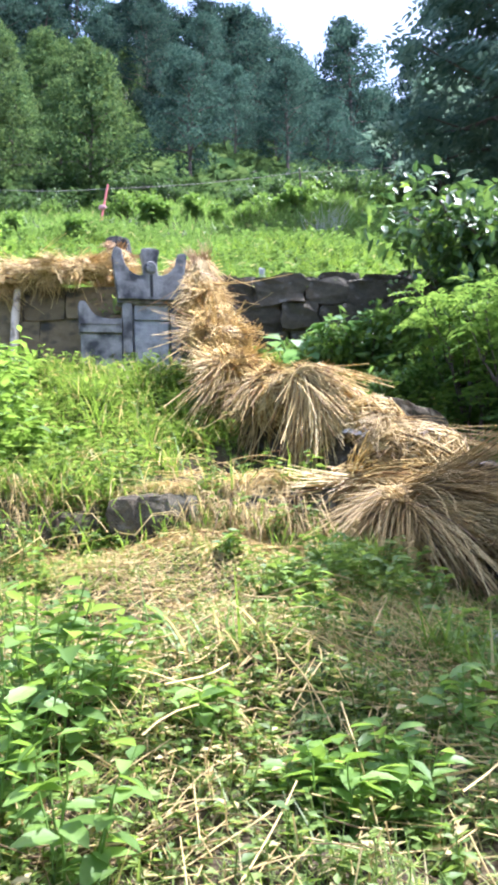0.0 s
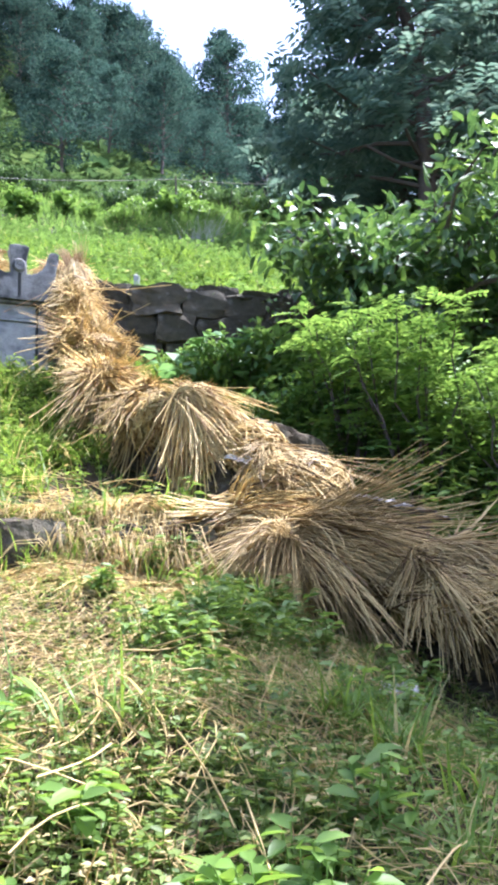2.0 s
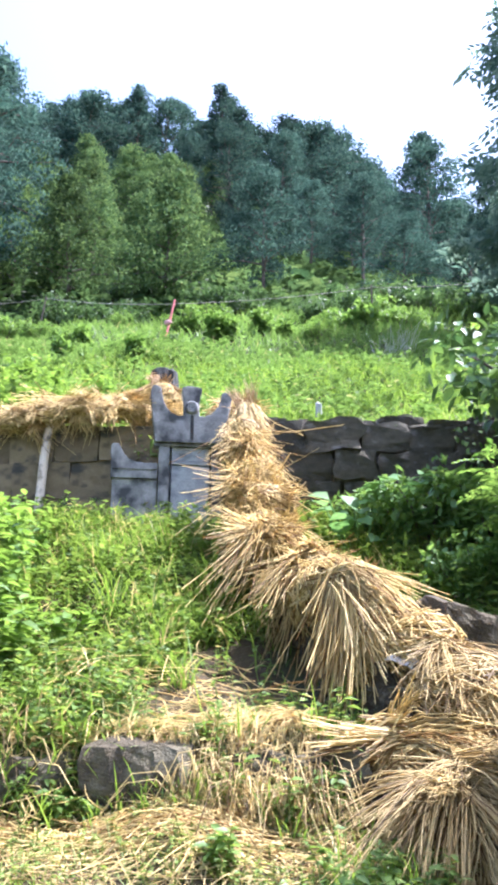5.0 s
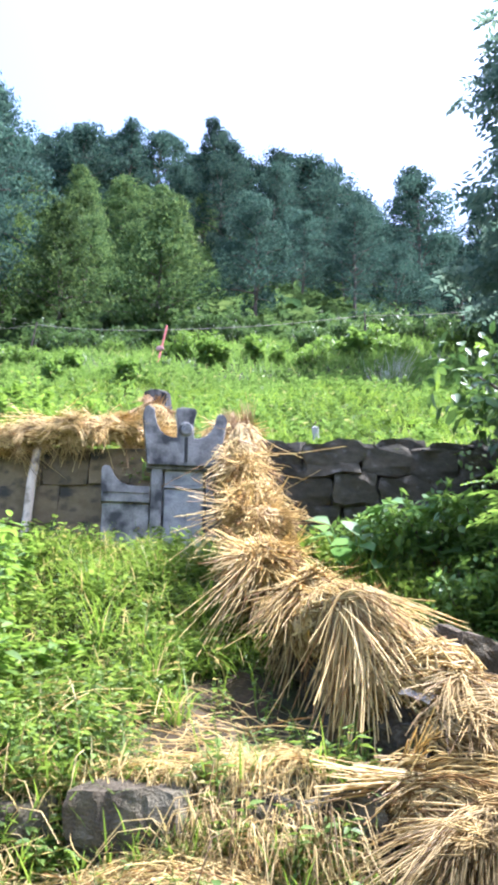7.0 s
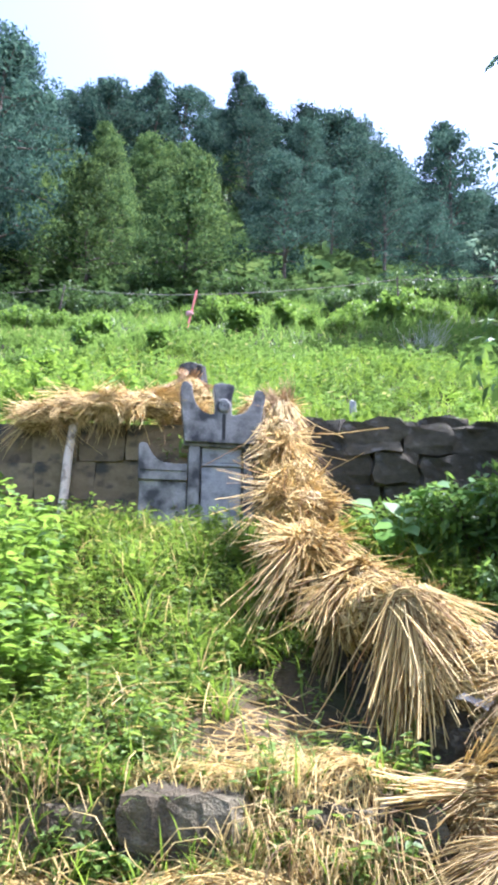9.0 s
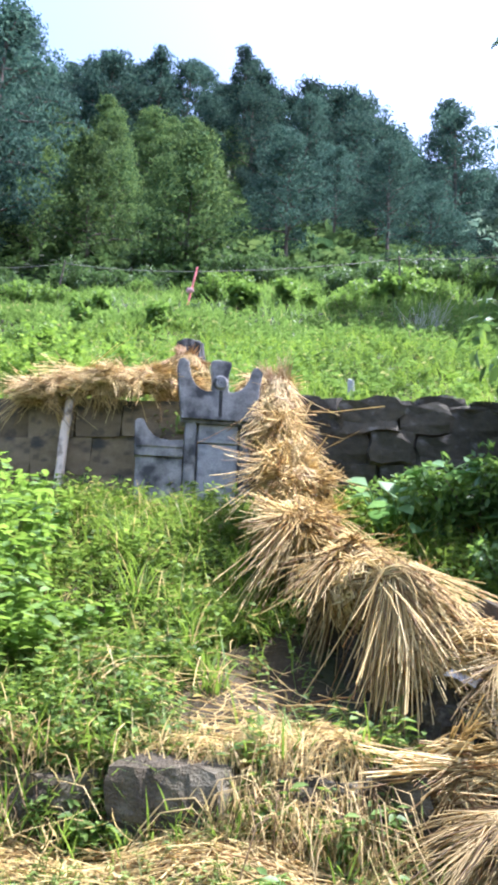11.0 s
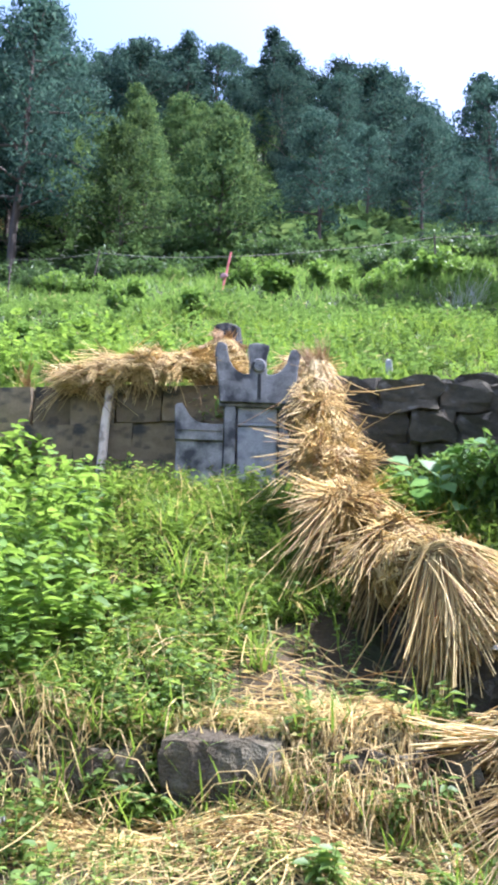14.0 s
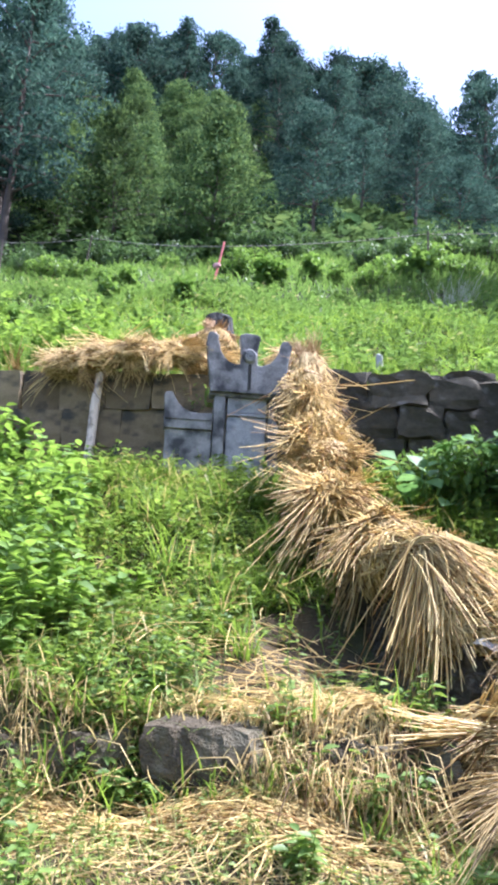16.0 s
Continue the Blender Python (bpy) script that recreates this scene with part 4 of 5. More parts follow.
def build_bushes():
    # shrubs and saplings of the meadow
    small = [bush_pair(1.0, .8, 14, 1900, .12, .065, False, 1.0) for _ in range(4)]
    copse = [(mesh_of("stems", *a, mats=(M_BARK,)), mesh_of("foliage", *b, mats=(M_COPSE,))) for a, b in small]
    small = [(mesh_of("stems", *a, mats=(M_BARK,)), mesh_of("foliage", *b, mats=(M_BUSH,))) for a, b in small]
    r = random.Random(8)

    def shrub(x, y, s, lab, protos, name="bush", group="bushes on the meadow slope"):
        b = thing(name, x, y, float(ground_z(x, y)) - .05, lab, "bush", group, rz=r.uniform(0, 360))
        b.scale = (s * r.uniform(.9, 1.2), s * r.uniform(.9, 1.2), s)
        pr = protos[r.randrange(len(protos))]
        part("branchwork", pr[0], M_BARK, b)
        part("foliage", pr[1], M_BUSH, b)
    for y0, step, lo, hi in ((28.5, 1.9, .9, 1.5), (26, 2.2, .8, 1.3), (23.5, 2.4, .7, 1.1), (21, 3.0, .5, .9), (18.6, 3.4, .4, .75), (16.2, 3.0, .35, .6), (14.2, 2.6, .3, .5), (12.4, 2.6, .25, .45), (11.2, 2.8, .22, .38)):
        x = -y0 * .58
        while x < y0 * .4:
            if not (y0 < 19 and -.1 < x / y0 < .14):
                shrub(x + r.uniform(-.8, .8), y0 + r.uniform(-1, 1), r.uniform(lo, hi), *(("dull green bush at the wood edge", copse) if y0 > 25 else ("leafy light green bush in the meadow grass", small)))
            x += step * r.uniform(.7, 1.5)
    sap = [bush_pair(2.2, .6, 7, 420, .34, .24, True, .7) for _ in range(2)]
    sap = [(mesh_of("stems", *a, mats=(M_BARK,)), mesh_of("foliage", *b, mats=(M_BUSH,))) for a, b in sap]
    for x, y, s in ((-2.7, 19.5, .5), (-2.45, 19.7, .42), (-1.84, 21.0, .46), (-1.3, 21.2, .36), (.83, 20.5, .56), (.55, 20.8, .42), (-.5, 21.0, .34), (-6.6, 20.5, .45), (-5.4, 16.5, .4), (-3.4, 15.5, .36), (-6.2, 14.2, .4), (-4.6, 13.2, .34)):
        shrub(x, y, s, "young tree with large pale green leaves", sap, "sapling", "saplings on the meadow slope")
    # pale smoke-like patch far up on the meadow, built from thin strands
    tw = thing("dry_brush", 1.45, 16.5, float(ground_z(1.45, 16.5)), "pale grey smoke-like tangle of thin strands", "brush")
    part("strand_mass", strand_fan((0, 0, .25), (.1, 0, 1), 1.3, .5, 170, .0035, .1, wild=.4, start=.3), M_PALE_STRAND, tw)

    for x, y, h in ((-3.0, 10.1, .42), (-3.7, 10.4, .5), (-2.5, 10.6, .36)):
        tw = thing("dry_scrub", x, y, float(ground_z(x, y)), "low brown withered scrub on the terrace", "scrub", "withered scrub")
        part("strand_mass", strand_fan((0, 0, 0), (0, 0, 1), 1.2, h, 260, .005, .15, wild=.25), M_STRAW_TIP, tw)
    # glossy-leaved tree behind the side wall
    t = thing("glossy_leaved_tree", 3.2, 8.75, float(ground_z(3.2, 8.75)) - .1, "small tree with glossy dark oval leaves", "tree")
    items, cen, rad = [limb((0, 0, -.2), (.05, -.1, 1.1), .09, .07)], [], []
    for i in range(34):
        a, rr = i * 2.4, U(.3, 1.0)
        e = np.array([math.cos(a) * 1.9 * rr + .5, math.sin(a) * 1.3 * rr - .25, U(.8, 2.75) - rr * .35 + .5 * math.cos(a) * rr])
        items.append(limb((.05, -.1, U(.6, 1.1)), e, .045, .01, k=6, wob=.1))
        for s in (.6, .8, 1.0):
            cen.append(items[-1][0][0] + (e - items[-1][0][0]) * s)
            rad.append(np.array([.34, .34, .3]) * U(.7, 1.4))
    part("trunk", tube_set(items, 6), M_BARK, t, smooth=True)
    part("crown", leaf_cloud(np.array(cen), np.array(rad), 6200, .165, .085), M_GLOSSY, t)
    # bright pinnate shrub
    for bx, by, hh, n, w in ((2.95, 6.7, 1.75, 560, .62), (3.7, 6.3, 1.6, 480, .6), (2.55, 7.3, 1.35, 300, .45), (4.3, 5.7, 1.5, 320, .6)):
        gz = float(ground_z(bx, by))
        s = thing("feather_leaved_shrub", bx, by, gz, "bright green shrub with feathery compound leaves", "shrub", "shrubs behind the side wall")
        items, bases = [], []
        for i in range(13):
            a, rr = i * 2.4, w * math.sqrt((i + .5) / 13)
            e = np.array([math.cos(a) * rr, math.sin(a) * rr, hh * U(.6, 1.0)])
            items.append(limb((math.cos(a) * .08, math.sin(a) * .08, -.1), e, .016, .004, k=6, wob=.06))
            bases += [items[-1][0][0] * (1 - q) + e * q for q in np.linspace(.2, 1, 10)]
        for it in items:
            part("stem", tube_set([it], 5), M_BARK, s)
        bases = np.array(bases)[rng.integers(0, len(bases), n)] + rng.normal(size=(n, 3)) * .05
        d = ball(n) * [1, 1, .35] + [0, 0, .3]
        part("foliage", pinnate(bases, d, unit(np.array([0, 0, 1.0]) + ball(n) * .35), 6, .085, .034), M_SHRUB, s)
    # dark undergrowth between shrub and wall
    for x, y, s, k in ((1.75, 8.4, .8, 0), (2.4, 8.5, .9, 1), (1.35, 8.9, .55, 2), (2.0, 7.7, .6, 0), (3.0, 7.9, 1.0, 1), (3.6, 7.4, 1.0, 2), (4.5, 7.3, 1.2, 0), (4.6, 8.6, 1.5, 1)):
        shrub(x, y, s, "dark leafy undergrowth beside the rubble wall", small, "undergrowth", "undergrowth beside the wall")
    # broad pale leaves
    g = thing("gourd_plant", 1.12, 8.3, float(ground_z(1.12, 8.3)), "plant with broad pale green lobed leaves", "plant")
    n = 46
    b = np.stack([U(-.3, .75, n), U(-.35, .35, n), U(.08, .62, n)], -1)
    for e in b:
        part("stem", tubes(np.array([[(e[0] * .2, e[1] * .2, -.05), e * [.7, .7, .6], e]]), .008, 4), M_GOURD, g)
    part("foliage", leaves(b, unit(np.stack([U(-1, 1, n), U(-1.2, .3, n), U(-.2, .3, n)], -1)), unit(np.array([0, -.3, 1.0]) + ball(n) * .4), U(.18, .3, n), U(.16, .27, n)), M_GOURD, g)

    w = thing("wall_creeper", 2.3, 9.5, 3.3, "leafy creeper hanging over the rubble wall", "creeper")
    n = 700
    q = np.stack([U(-1.3, 2.2, n), U(-.22, -.1, n), U(-.55, .62, n)], -1)
    q = q[(np.sin(q[:, 0] * 3.1) + np.sin(q[:, 2] * 5 + q[:, 0] * 2) + q[:, 0] * .7) > .2]
    q[:, 1] += .118 * q[:, 0]
    part("foliage", leaves(q, unit(np.stack([U(-.6, .6, len(q)), U(-.6, -.1, len(q)), U(-1, .1, len(q))], -1)), unit(np.array([0, -1, .7]) + ball(len(q)) * .5), U(.05, .1, len(q)), U(.03, .06, len(q))), M_BUSH, w)
    w = thing("wall_weed", -1.1, 9.16, 3.5, "withered green weed hanging behind the side slab", "weed")
    n = 130
    q = np.stack([U(-.2, .22, n), U(-.06, .06, n), U(-.12, .26, n)], -1)
    part("foliage", leaves(q, unit(np.stack([U(-.8, .8, n), U(-.8, 0, n), U(-1, .3, n)], -1)), unit(np.array([0, -1, .7]) + ball(n) * .5), U(.07, .14, n), U(.02, .04, n)), M_WEED, w)
    # tall tree at the edge of the meadow
    t = thing("tall_tree", 7.6, 20.5, float(ground_z(7.6, 20.5)) - .2, "tall tree with drooping dark compound leaves", "tree")
    items = [limb((0, 0, -.3), (-.5, .1, 9.2), .22, .05, k=9, wob=.03)]
    st, bases = items[0][0], []
    for i in range(64):
        f = .16 + .84 * (i + U(0, 1)) / 64
        p = st[0] + (st[-1] - st[0]) * f
        a = i * 2.4
        reach = (.8 + 3.2 * (1 - f) ** .8) * U(.65, 1.12)
        e = p + [math.cos(a) * reach * 1.05, math.sin(a) * reach * .8, reach * U(.0, .4)]
        items.append(limb(p, e, .05, .012, k=5, wob=.08))
        bases += [p + (e - p) * q + rng.normal(size=3) * .16 for q in np.linspace(.35, 1, 11)]
    part("trunk", tube_set(items, 6), M_BARK, t)
    bases = np.repeat(np.array(bases), 4, 0)
    n = len(bases)
    bases = bases + rng.normal(size=(n, 3)) * .16
    out = bases - np.array([0, 0, 5.0])
    out[:, 2] = 0
    part("crown", pinnate(bases, unit(out) + ball(n) * .7 + [0, 0, .1], unit(np.array([0, 0, 1.0]) + ball(n) * .4), 4, .24, .1), M_TREE, t)
    t.scale = (1.28, 1.28, 1.28)
    for x, y, s, turn in ((13.4, 20.8, 1.28, 140), (10.8, 26.5, .95, 250), (5.6, 25.5, .5, 70), (8.0, 24.0, .6, 190)):
        o = copy_thing(t, pose(x, y, float(ground_z(x, y)) - .2, 0, 0, turn))
        o.scale = (s, s, s)


def build_shade_tree():
    # tree outside the view, added so that its crown shades the near ground
    t = thing("broad_crowned_tree", 5.4, 4.5, float(ground_z(5.4, 4.5)) - .1, "unseen broad-crowned tree with glossy dark leaves, added to shade the path", "tree")
    items, cen, rad = [limb((0, 0, -.2), (-.3, 0, 3.4), .13, .08)], [], []
    for i in range(34):
        a, rr = i * 2.4, math.sqrt((i + .5) / 34)
        e = np.array([-.75 + math.cos(a) * 1.1 * rr, .05 + math.sin(a) * 1.5 * rr, 5.1 + .9 * (1 - rr) + U(-.4, .4)])
        items.append(limb((-.3, 0, U(2.6, 3.4)), e, .05, .012, k=5, wob=.08))
        for s in (.85, 1.0):
            cen.append(items[-1][0][0] + (e - items[-1][0][0]) * s)
            rad.append(np.array([.36, .4, .3]))
    part("trunk", tube_set(items, 6), M_BARK, t, smooth=True)
    part("crown", leaf_cloud(np.array(cen), np.array(rad), 13000, .17, .1, False), M_GLOSSY, t)


build_hill()
build_bushes()
build_shade_tree()


# ---- grass, weeds, loose straw ----
def side_line_x(y):
    """x of the side wall at y."""
    return np.interp(y, [4.3, 4.75, 5.25, 5.7, 6.7, 7.6, 8.9], [3.2, 2.4, 1.8, 1.35, .95, .5, .15])


def open_ground(x, y):
    """Share of plants that the ground carries: little on the bare soil and where straw lies thick."""
    d = np.ones(len(x))
    d *= np.where(((x - .6) / .66) ** 2 + ((y - 5.85) / .58) ** 2 < 1, .05, 1)
    d *= np.where(((x - .5) / .42) ** 2 + ((y - 6.55) / .4) ** 2 < 1, .15, 1)
    d *= np.where((np.abs(y - 4.85 + .1 * x) < .16) & (x > -.6) & (x < 1.3), .18, 1)
    d *= np.where(((x - .55) / .6) ** 2 + ((y - 3.9) / .75) ** 2 < 1, .85, 1)
    d *= np.where((np.abs(x - side_line_x(y)) < .22) & (y > 4.2), .1, 1)
    d *= np.where((y > 9.05 + .12 * x) & (y < 9.6 + .12 * x), 0, 1)
    d *= np.where((np.abs(x - .24) < .27) & (np.abs(y - 5.1) < .2), .06, 1)
    d *= np.where((np.abs(x - .83) < .2) & (np.abs(y - 5.15) < .16), .2, 1)
    return d


def scatter(n, x0, x1, y0, y1, keep=open_ground, clump=2.2):
    x, y = U(x0, x1, n), U(y0, y1, n)
    k = keep(x, y) * np.clip(.6 + .6 * np.sin(clump * x + 1.3) * np.sin(clump * 1.3 * y + .4 * x) + .35 * np.sin(7 * x + 5 * y) * np.sin(9 * y - 4 * x), .4, 1)
    ok = U(0, 1, n) < k
    x, y = x[ok], y[ok]
    return np.stack([x, y, ground_z(x, y) - .01], -1)


def stuff(name, data, mat, label, category):
    return tagged(new(name, mesh_of(name, *data, mats=(mat,))), label, category, kind="stuff")


def grass_field(n, box_, lo, hi, width, mat, droop=.35, lean=.45, segs=3, keep=open_ground):
    b = scatter(n, *box_, keep=keep)
    m = len(b)
    way = np.stack([rng.normal(size=m) * lean, rng.normal(size=m) * lean, np.ones(m)], -1)
    return blades(b, way, U(lo, hi, m), width * U(.6, 1.3, m), droop * U(.2, 1.6, m), segs)


def weed_field(n, box_, lo, hi, leaf, per, keep=open_ground):
    b = scatter(n, *box_, keep=keep, clump=3.1)
    m = len(b)
    h = U(lo, hi, m)
    lean = np.stack([rng.normal(size=m) * .2, rng.normal(size=m) * .2, np.ones(m)], -1)
    top = b + lean * h[:, None]
    f = U(.25, 1, (m, per))
    base = (b[:, None] + (top - b)[:, None] * f[..., None]).reshape(-1, 3)
    k = len(base)
    a = U(0, 2 * np.pi, k)
    way = np.stack([np.cos(a), np.sin(a), U(-.2, .5, k)], -1)
    nor = unit(np.array([0, 0, 1.0]) + ball(k) * .4)
    L = leaf * U(.55, 1.3, k)
    return join_np([leaves(base, way, nor, L, L * U(.42, .6, k), full=False), tubes(np.stack([b, (b + top) / 2 + rng.normal(size=(m, 3)) * .01, top], 1), .0022)])


def straw_litter(n, cx, cy, rx, ry, length, lift=.02, along=None, radius=.0024, spread=1.0, k=5):
    x, y = cx + rng.normal(size=n) * rx, cy + rng.normal(size=n) * ry
    a = U(0, np.pi, n) if along is None else along + rng.normal(size=n) * .35 * spread
    L = length * U(.4, 1.2, n)
    s = np.linspace(-.5, .5, k)
    P = np.zeros((n, k, 3))
    bend = rng.normal(size=n) * .045
    for j in range(k):
        P[:, j, 0] = x + np.cos(a) * L * s[j] - np.sin(a) * L * bend * s[j] ** 2 * 4
        P[:, j, 1] = y + np.sin(a) * L * s[j] + np.cos(a) * L * bend * s[j] ** 2 * 4
    P[..., 2] = ground_z(P[..., 0], P[..., 1]) + (U(.3, 1, n) * lift)[:, None] + (rng.normal(size=n) * .12 * L)[:, None] * s[None]
    P[..., 2] = np.maximum(P[..., 2], ground_z(P[..., 0], P[..., 1]) + .006)
    return tubes(P, (radius * U(.6, 1.4, n))[:, None] * np.ones(k))


def tall_weeds(name, spots, label, category, mat, leaf, group):
    for x, y, h, n in spots:
        gz = float(ground_z(x, y))
        t = thing(name, x, y, gz - .03, label, category, group)
        items, base = [], []
        for i in range(9 if leaf > .1 else 7):
            a = i * 2.4 + U(-.3, .3)
            sp = .32 if h > .5 else .6
            e = np.array([math.cos(a) * h * U(.1, sp), math.sin(a) * h * U(.1, sp), h * U(.6, 1.0)])
            items.append(limb((math.cos(a) * .03, math.sin(a) * .03, 0), e, .0025 + .004 * h, .0018, k=6, wob=.05))
            for q in np.linspace(.15, 1, n):
                base.append(np.array([np.interp(q, np.linspace(0, 1, 6), items[-1][0][:, j]) for j in range(3)]))
        for it in items:
            part("stem", tube_set([it], 4), mat, t)
        b = np.array(base)
        k = len(b)
        a = U(0, 2 * np.pi, k)
        L = leaf * U(.6, 1.25, k)
        part("foliage", leaves(b, np.stack([np.cos(a), np.sin(a), U(-.35, .4, k)], -1), unit(np.array([0, 0, 1.0]) + ball(k) * .45), L, L * U(.45, .62, k)), mat, t)


def build_cover():
    stuff("meadow_grass", grass_field(80000, (-2.2, 3.2, .4, 5.0), .04, .17, .0055, M_TURF, lean=.8, segs=2), M_TURF, "trampled green grass mixed with dry blades", "grass")
    stuff("slope_grass", grass_field(44000, (-4.0, 3.6, 5.0, 9.3), .12, .42, .011, M_GRASS, lean=.5, segs=3, droop=.5), M_GRASS, "lush green grass growing on the slope below the stele", "grass")
    stuff("low_weeds", weed_field(12000, (-1.6, 3.2, 1.2, 5.2), .015, .12, .034, 8), M_TURF, "low broad-leaved weeds between the grass", "weeds")
    near = weed_field(2200, (-.2, 2.6, .9, 3.4), .02, .13, .042, 9)
    stuff("near_weeds", near, M_WEED, "dense low weeds with toothed leaves on the path", "weeds")
    stuff("slope_weeds", weed_field(10000, (-4.0, 3.6, 5.0, 9.2), .08, .34, .068, 9), M_WEED, "broad-leaved weeds on the slope", "weeds")

    def meadow(x, y):
        return np.where(y > 9.5 + .12 * x, 1.0, 0.0)
    stuff("terrace_grass", grass_field(60000, (-7, 7, 9.4, 16), .18, .42, .016, M_SLOPE, lean=.35, segs=2, keep=meadow), M_SLOPE, "tall bright green grass on the terrace", "grass")
    stuff("wall_top_grass", grass_field(4200, (.35, 4.6, 9.42, 10.15), .16, .38, .012, M_SLOPE, lean=.5, segs=3, droop=.7, keep=lambda x, y: np.where(y > 9.46 + .118 * x, 1.0, 0.0)), M_SLOPE, "arching green grass along the top of the rubble wall", "grass")
    stuff("meadow_slope_grass", grass_field(60000, (-17, 12, 15.5, 29), .25, .55, .04, M_UPPER, lean=.4, segs=2, keep=meadow), M_UPPER, "tall bright green grass on the meadow slope", "grass")
    stuff("meadow_slope_weeds", weed_field(5500, (-9, 8, 10.5, 19), .2, .5, .11, 9, keep=meadow), M_UPPER, "leafy weeds in the meadow grass", "weeds")
    stuff("hill_undergrowth", weed_field(10000, (-76, 36, 28, 114), .3, 1.1, .6, 9, keep=lambda x, y: np.ones(len(x)) * (np.abs(x + .16 * y) < .55 * y)), M_CEDAR, "dark undergrowth under the pines", "undergrowth")
    stuff("wood_edge_undergrowth", weed_field(11000, (-28, 15, 27.5, 52), .25, .9, .26, 10, keep=lambda x, y: np.ones(len(x))), M_COPSE, "dull green undergrowth at the wood edge", "undergrowth")
    # loose straw
    lit = [straw_litter(16, .55, 5.85, .3, .18, .95, .03, along=-.25, radius=.0035), straw_litter(60, .7, 5.6, .35, .2, .4, .05), straw_litter(160, .5, 5.9, .35, .3, .22, .02, radius=.0016), straw_litter(620, .35, 4.80, .55, .1, .5, .03, along=.02), straw_litter(240, .3, 4.8, .5, .14, .4, .05), straw_litter(420, .9, 5.35, .4, .16, .4, .08), straw_litter(420, .3, 5.2, .5, .12, .3, .1), straw_litter(200, -.3, 5.9, .5, .6, .35, .2)]
    stuff("loose_straw", join_np(lit), M_STRAW, "loose golden straw scattered over the ground", "straw")
    lit = [straw_litter(2200, 1.0, 2.9, .9, 1.2, .2, .07, radius=.0016, k=3), straw_litter(150, .45, 3.9, .45, .5, .34, .06, radius=.002), straw_litter(60, 1.0, 3.2, .7, .7, .36, .12, radius=.0026), straw_litter(260, 1.0, 3.2, .8, .8, .24, .06, radius=.0018), straw_litter(300, 1.9, 3.6, .5, .4, .35, .05, radius=.002), straw_litter(60, .4, 4.3, .4, .2, .5, .05), straw_litter(120, .45, 4.05, .3, .3, .4, .06, radius=.0022), straw_litter(160, .8, 3.4, .25, .3, .3, .06, radius=.002)]
    stuff("dry_stalks", join_np(lit), M_STRAW_OLD_SHADED, "dry broken stalks lying between the weeds", "straw")
    # dry stalks bent and broken over the edge of the step
    n = 330
    own = rng.integers(0, 26, n)
    cx = np.concatenate([U(.5, 1.15, 20), U(-.75, -.08, 6)])
    x = cx[own] + rng.normal(size=n) * .05
    way = np.stack([U(-1, 1, 26), U(-1, -.1, 26)], -1)[own] + rng.normal(size=(n, 2)) * .35
    y, high, L = U(4.86, 5.16, n), U(.0, .16, 26)[own], U(.1, .36, n)
    z0 = ground_z(x, y) + U(0, .05, n)
    P = np.stack([np.stack([x + way[:, 0] * L * q, y + way[:, 1] * L * q * .6, z0 + high * 4 * q * (1 - q) + L * .6 * q * (1 - q) * 2], -1) for q in (0, .35, .7, 1.0)], 1)
    P[..., 2] = np.maximum(P[..., 2], ground_z(P[..., 0], P[..., 1]) + .004)
    stuff("bent_stalks", tubes(P, (.0026 * U(.6, 1.4, n))[:, None] * np.ones(4)), M_STRAW_OLD_SHADED, "dry bent stalks caught on the stone step", "straw")
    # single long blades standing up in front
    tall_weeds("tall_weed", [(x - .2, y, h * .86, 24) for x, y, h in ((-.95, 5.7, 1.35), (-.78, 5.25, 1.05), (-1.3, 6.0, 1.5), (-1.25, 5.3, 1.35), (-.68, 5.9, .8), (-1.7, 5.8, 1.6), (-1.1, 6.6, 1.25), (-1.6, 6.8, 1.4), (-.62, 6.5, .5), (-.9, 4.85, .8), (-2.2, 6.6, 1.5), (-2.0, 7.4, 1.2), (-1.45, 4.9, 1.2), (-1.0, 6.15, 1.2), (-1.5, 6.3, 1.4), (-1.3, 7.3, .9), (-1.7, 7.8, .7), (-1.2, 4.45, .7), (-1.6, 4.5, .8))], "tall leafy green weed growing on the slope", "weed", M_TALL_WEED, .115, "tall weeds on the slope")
    tall_weeds("tall_weed", [(2.55, 6.15, .6, 20), (2.9, 5.9, .75, 22), (3.25, 5.6, .8, 22), (3.6, 5.2, .8, 22), (3.0, 6.3, .9, 22), (2.2, 6.9, .6, 18), (3.4, 5.0, .6, 18), (1.9, 7.3, .5, 16)], "leafy green weed growing beside the side wall", "weed", M_WEED, .085, "weeds beside the side wall")
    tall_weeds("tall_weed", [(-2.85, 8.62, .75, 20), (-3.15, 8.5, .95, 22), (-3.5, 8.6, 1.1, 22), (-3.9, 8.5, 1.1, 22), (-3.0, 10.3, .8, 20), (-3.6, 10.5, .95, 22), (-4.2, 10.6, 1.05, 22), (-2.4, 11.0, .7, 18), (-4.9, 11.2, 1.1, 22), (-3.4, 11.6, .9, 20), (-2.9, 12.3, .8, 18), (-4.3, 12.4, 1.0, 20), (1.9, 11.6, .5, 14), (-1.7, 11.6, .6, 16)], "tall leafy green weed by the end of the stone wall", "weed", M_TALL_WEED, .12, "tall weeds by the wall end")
    rx, ry = -4.75, 10.5
    rz = float(ground_z(rx, ry))
    reed = thing("plumed_reed", rx, ry, rz, "tall reed with a drooping tan seed plume", "reed")
    part("stalk", bar([(0, 0, -.05), (-.05, 0, 1.2), (0, 0, 2.35)], [.012, .01, .007], 5), M_STRAW, reed)
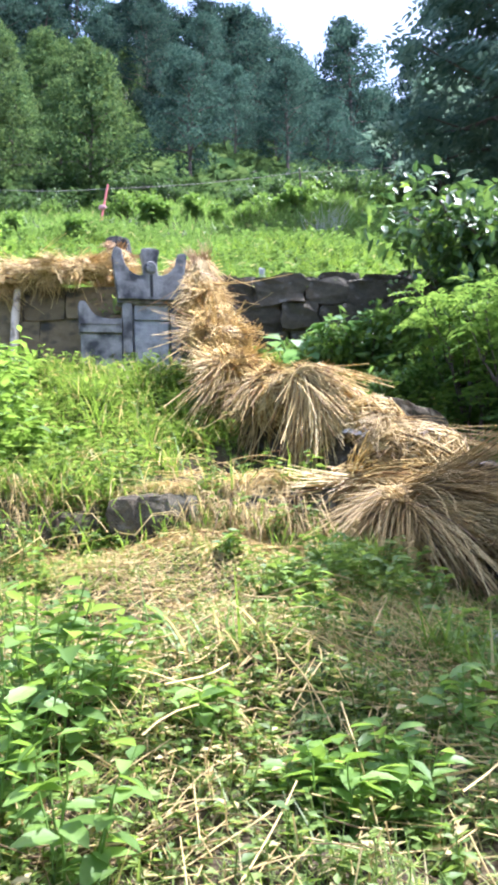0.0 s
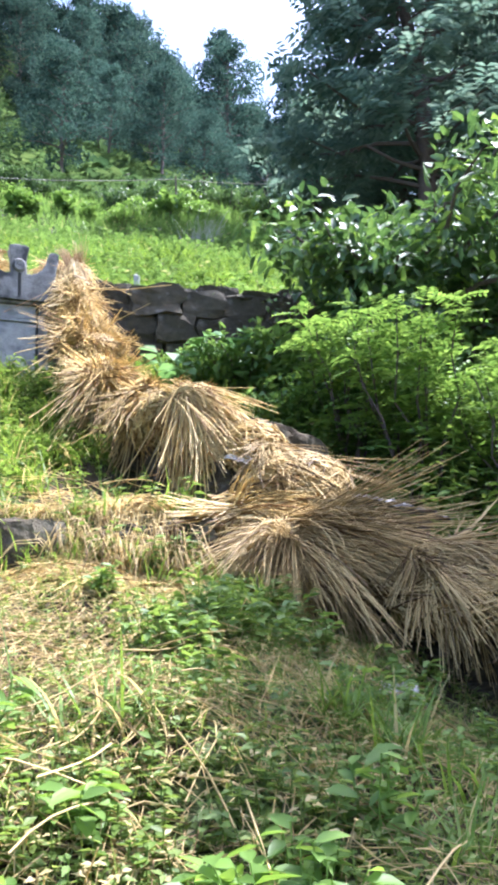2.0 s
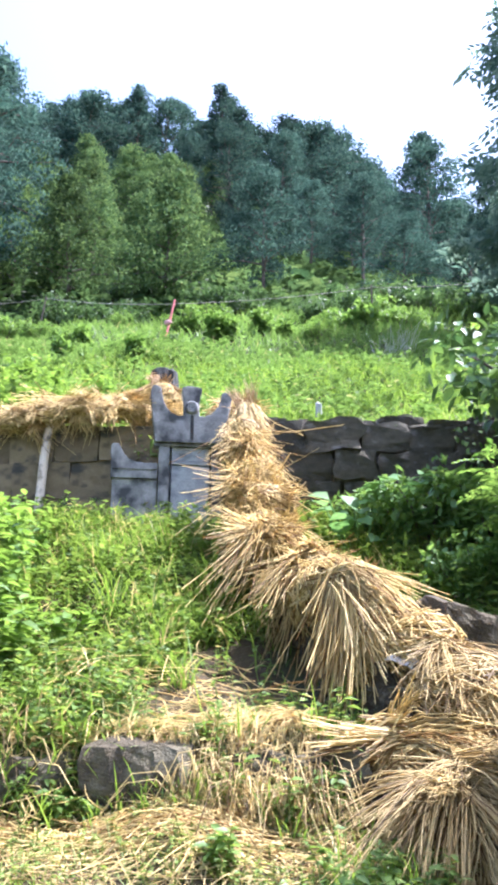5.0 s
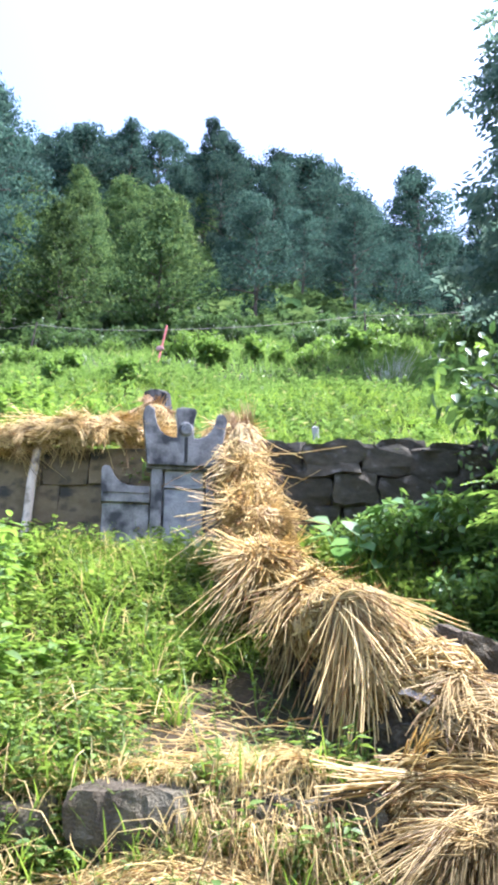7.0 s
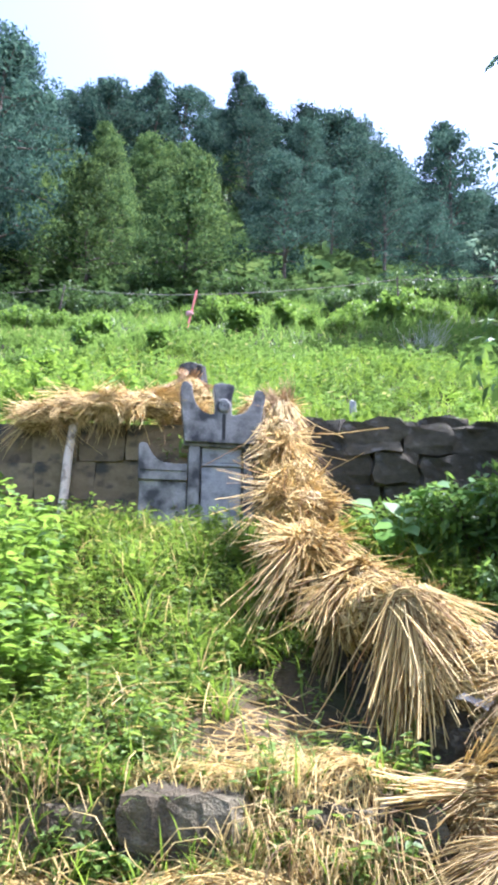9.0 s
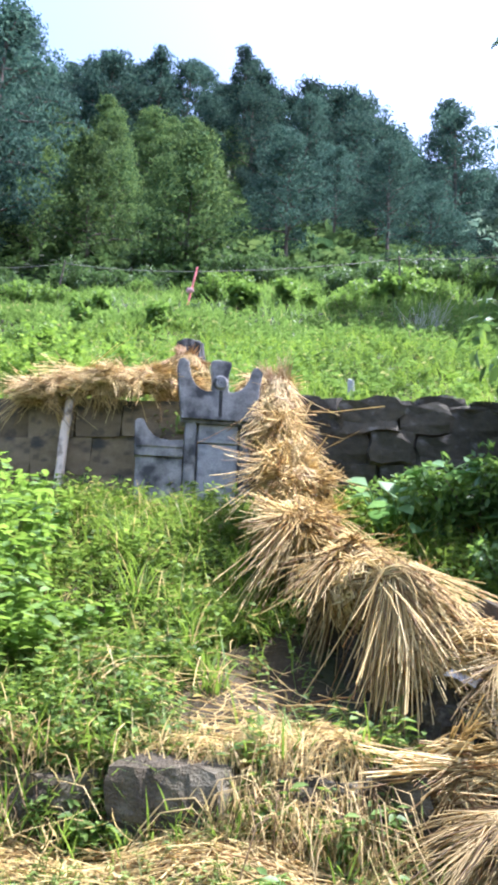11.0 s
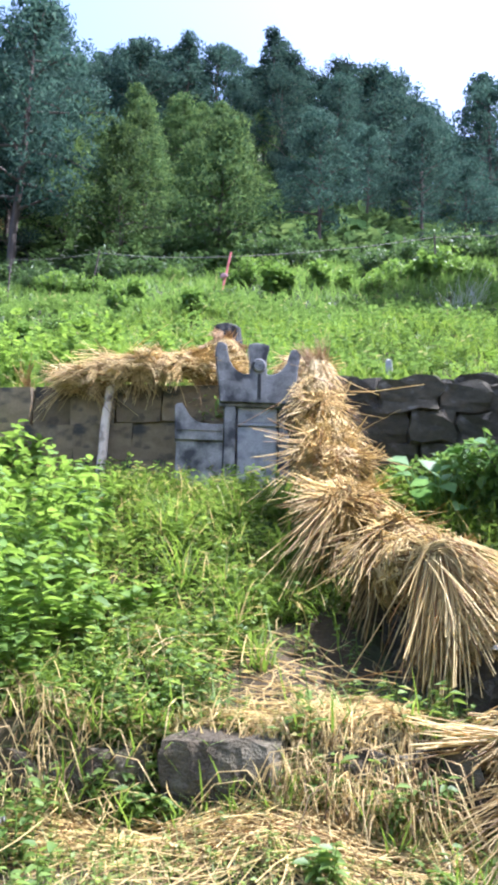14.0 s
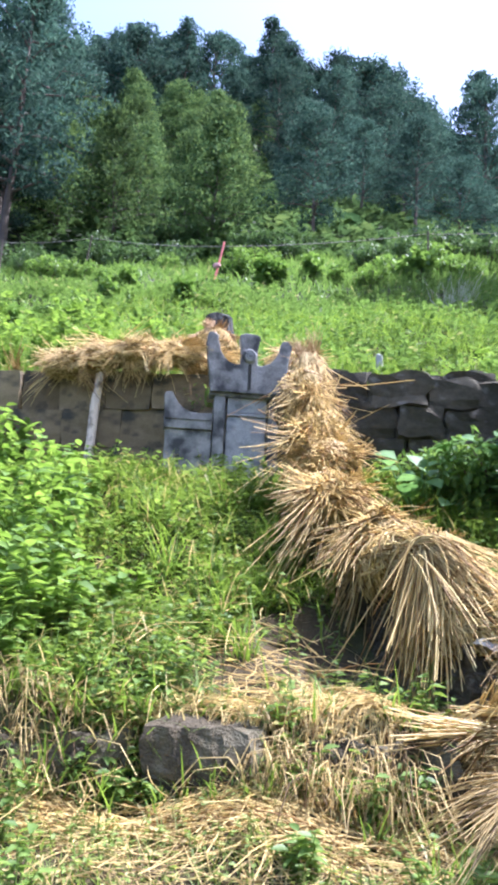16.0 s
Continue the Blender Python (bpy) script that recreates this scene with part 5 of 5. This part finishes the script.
    tagged(part("plume", strand_fan((0, 0, 2.3), (.75, -.1, .5), .25, .34, 80, .0022, .3, wild=.05, start=.03), M_STRAW_OLD_SHADED, reed, "drooping tan seed plume"), kind="stuff")
    k = thing("plastic_litter", -.67, 4.72, float(ground_z(-.67, 4.72)) + .07, "crumpled white paper litter beside the step", "litter")
    part("film", crumple(.05, .045, .03, 21), M_PLASTIC, k)
    spots = [(.55, 2.35, .42), (.72, 1.9, .36), (.35, 2.7, .38), (.2, 3.2, .34), (1.4, 2.2, .24), (1.0, 3.75, .3), (1.25, 4.45, .34), (1.3, 4.2, .3), (1.5, 3.9, .28), (1.62, 2.6, .25), (-.05, 6.2, .34), (-.1, 5.5, .4), (1.6, 4.35, .26), (2.1, 4.05, .3),
             (.9, 2.5, .2), (1.2, 3.3, .24), (.0, 2.6, .4), (.75, 4.5, .22), (1.75, 3.4, .28), (1.95, 3.7, .26), (-.2, 4.2, .35), (-.5, 4.6, .45), (.0, 7.0, .34), (-.3, 6.2, .36), (.2, 7.5, .34), (-.4, 7.3, .4), (-.7, 7.8, .4), (-.1, 8.2, .36), (-.6, 8.5, .35), (1.05, 5.0, .3), (.75, 5.05, .2), (-.1, 4.95, .25), (2.3, 3.6, .3), (1.45, 4.7, .3), (.48, 2.2, .4), (.62, 2.55, .36), (.42, 2.5, .44), (.5, 2.0, .3), (1.29, 2.13, .24), (1.4, 2.35, .2), (1.2, 2.25, .16), (1.45, 4.4, .3), (1.26, 4.02, .3), (1.7, 4.1, .28), (1.55, 4.5, .3), (1.18, 3.65, .28), (1.38, 3.8, .3), (1.05, 3.85, .3), (-.3, 5.0, .3), (.02, 4.98, .2), (.62, 5.0, .28), (.98, 4.95, .3), (-.5, 5.3, .4), (-.15, 5.35, .28)]
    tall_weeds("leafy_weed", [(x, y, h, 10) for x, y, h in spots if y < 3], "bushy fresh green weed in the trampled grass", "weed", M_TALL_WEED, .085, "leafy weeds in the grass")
    tall_weeds("leafy_weed", [(x, y, h * .9, 17) for x, y, h in spots if y >= 3], "knee-high leafy weed in the grass", "weed", M_WEED, .062, "leafy weeds in the grass")
    # tufts of long grass
    tufts = []
    for x, y, n, h in ((.12, 4.93, 34, .2), (.34, 4.92, 26, .18), (.52, 4.94, 40, .2), (.22, 5.3, 60, .16), (.42, 5.28, 60, .16), (1.62, 6.25, 12, .5), (1.0, 4.84, 40, .3), (1.5, 4.54, 60, .34), (1.42, 4.48, 50, .3), (.66, 4.98, 40, .3), (-.2, 4.95, 50, .3), (-.45, 4.95, 50, .34), (.02, 5.0, 30, .22), (1.66, 3.27, 40, .34), (1.8, 3.1, 40, .36), (1.9, 3.3, 30, .3), (.82, 3.0, 16, .42), (.9, 4.98, 40, .3), (-.6, 7.0, 60, .5), (-.2, 6.8, 60, .45), (.0, 7.6, 60, .45), (-.9, 7.5, 60, .5), (-.5, 8.0, 60, .45), (.25, 4.98, 26, .28), (.42, 4.95, 14, .26), (1.28, 4.62, 50, .34), (1.0, 2.95, 18, .42), (.1, 5.2, 30, .3), (-.1, 6.5, 50, .45), (.15, 6.1, 40, .4), (.7, 5.3, 30, .3), (1.95, 2.9, 30, .3), (1.8, 2.5, 24, .26), (-.3, 7.0, 40, .4), (.5, 4.96, 14, .2), (.9, 5.1, 24, .25)):
        p = np.stack([x + rng.normal(size=n) * .05, y + rng.normal(size=n) * .05, np.zeros(n)], -1)
        p[:, 2] = ground_z(p[:, 0], p[:, 1]) - .02
        tufts.append(blades(p, np.stack([rng.normal(size=n) * .3, rng.normal(size=n) * .3, np.ones(n)], -1), h * U(.6, 1.2, n), .011 * U(.7, 1.3, n), .4 * U(.2, 1.6, n), 5))
    stuff("grass_tufts", join_np(tufts), M_GRASS, "tufts of long arching green grass", "grass")


build_cover()
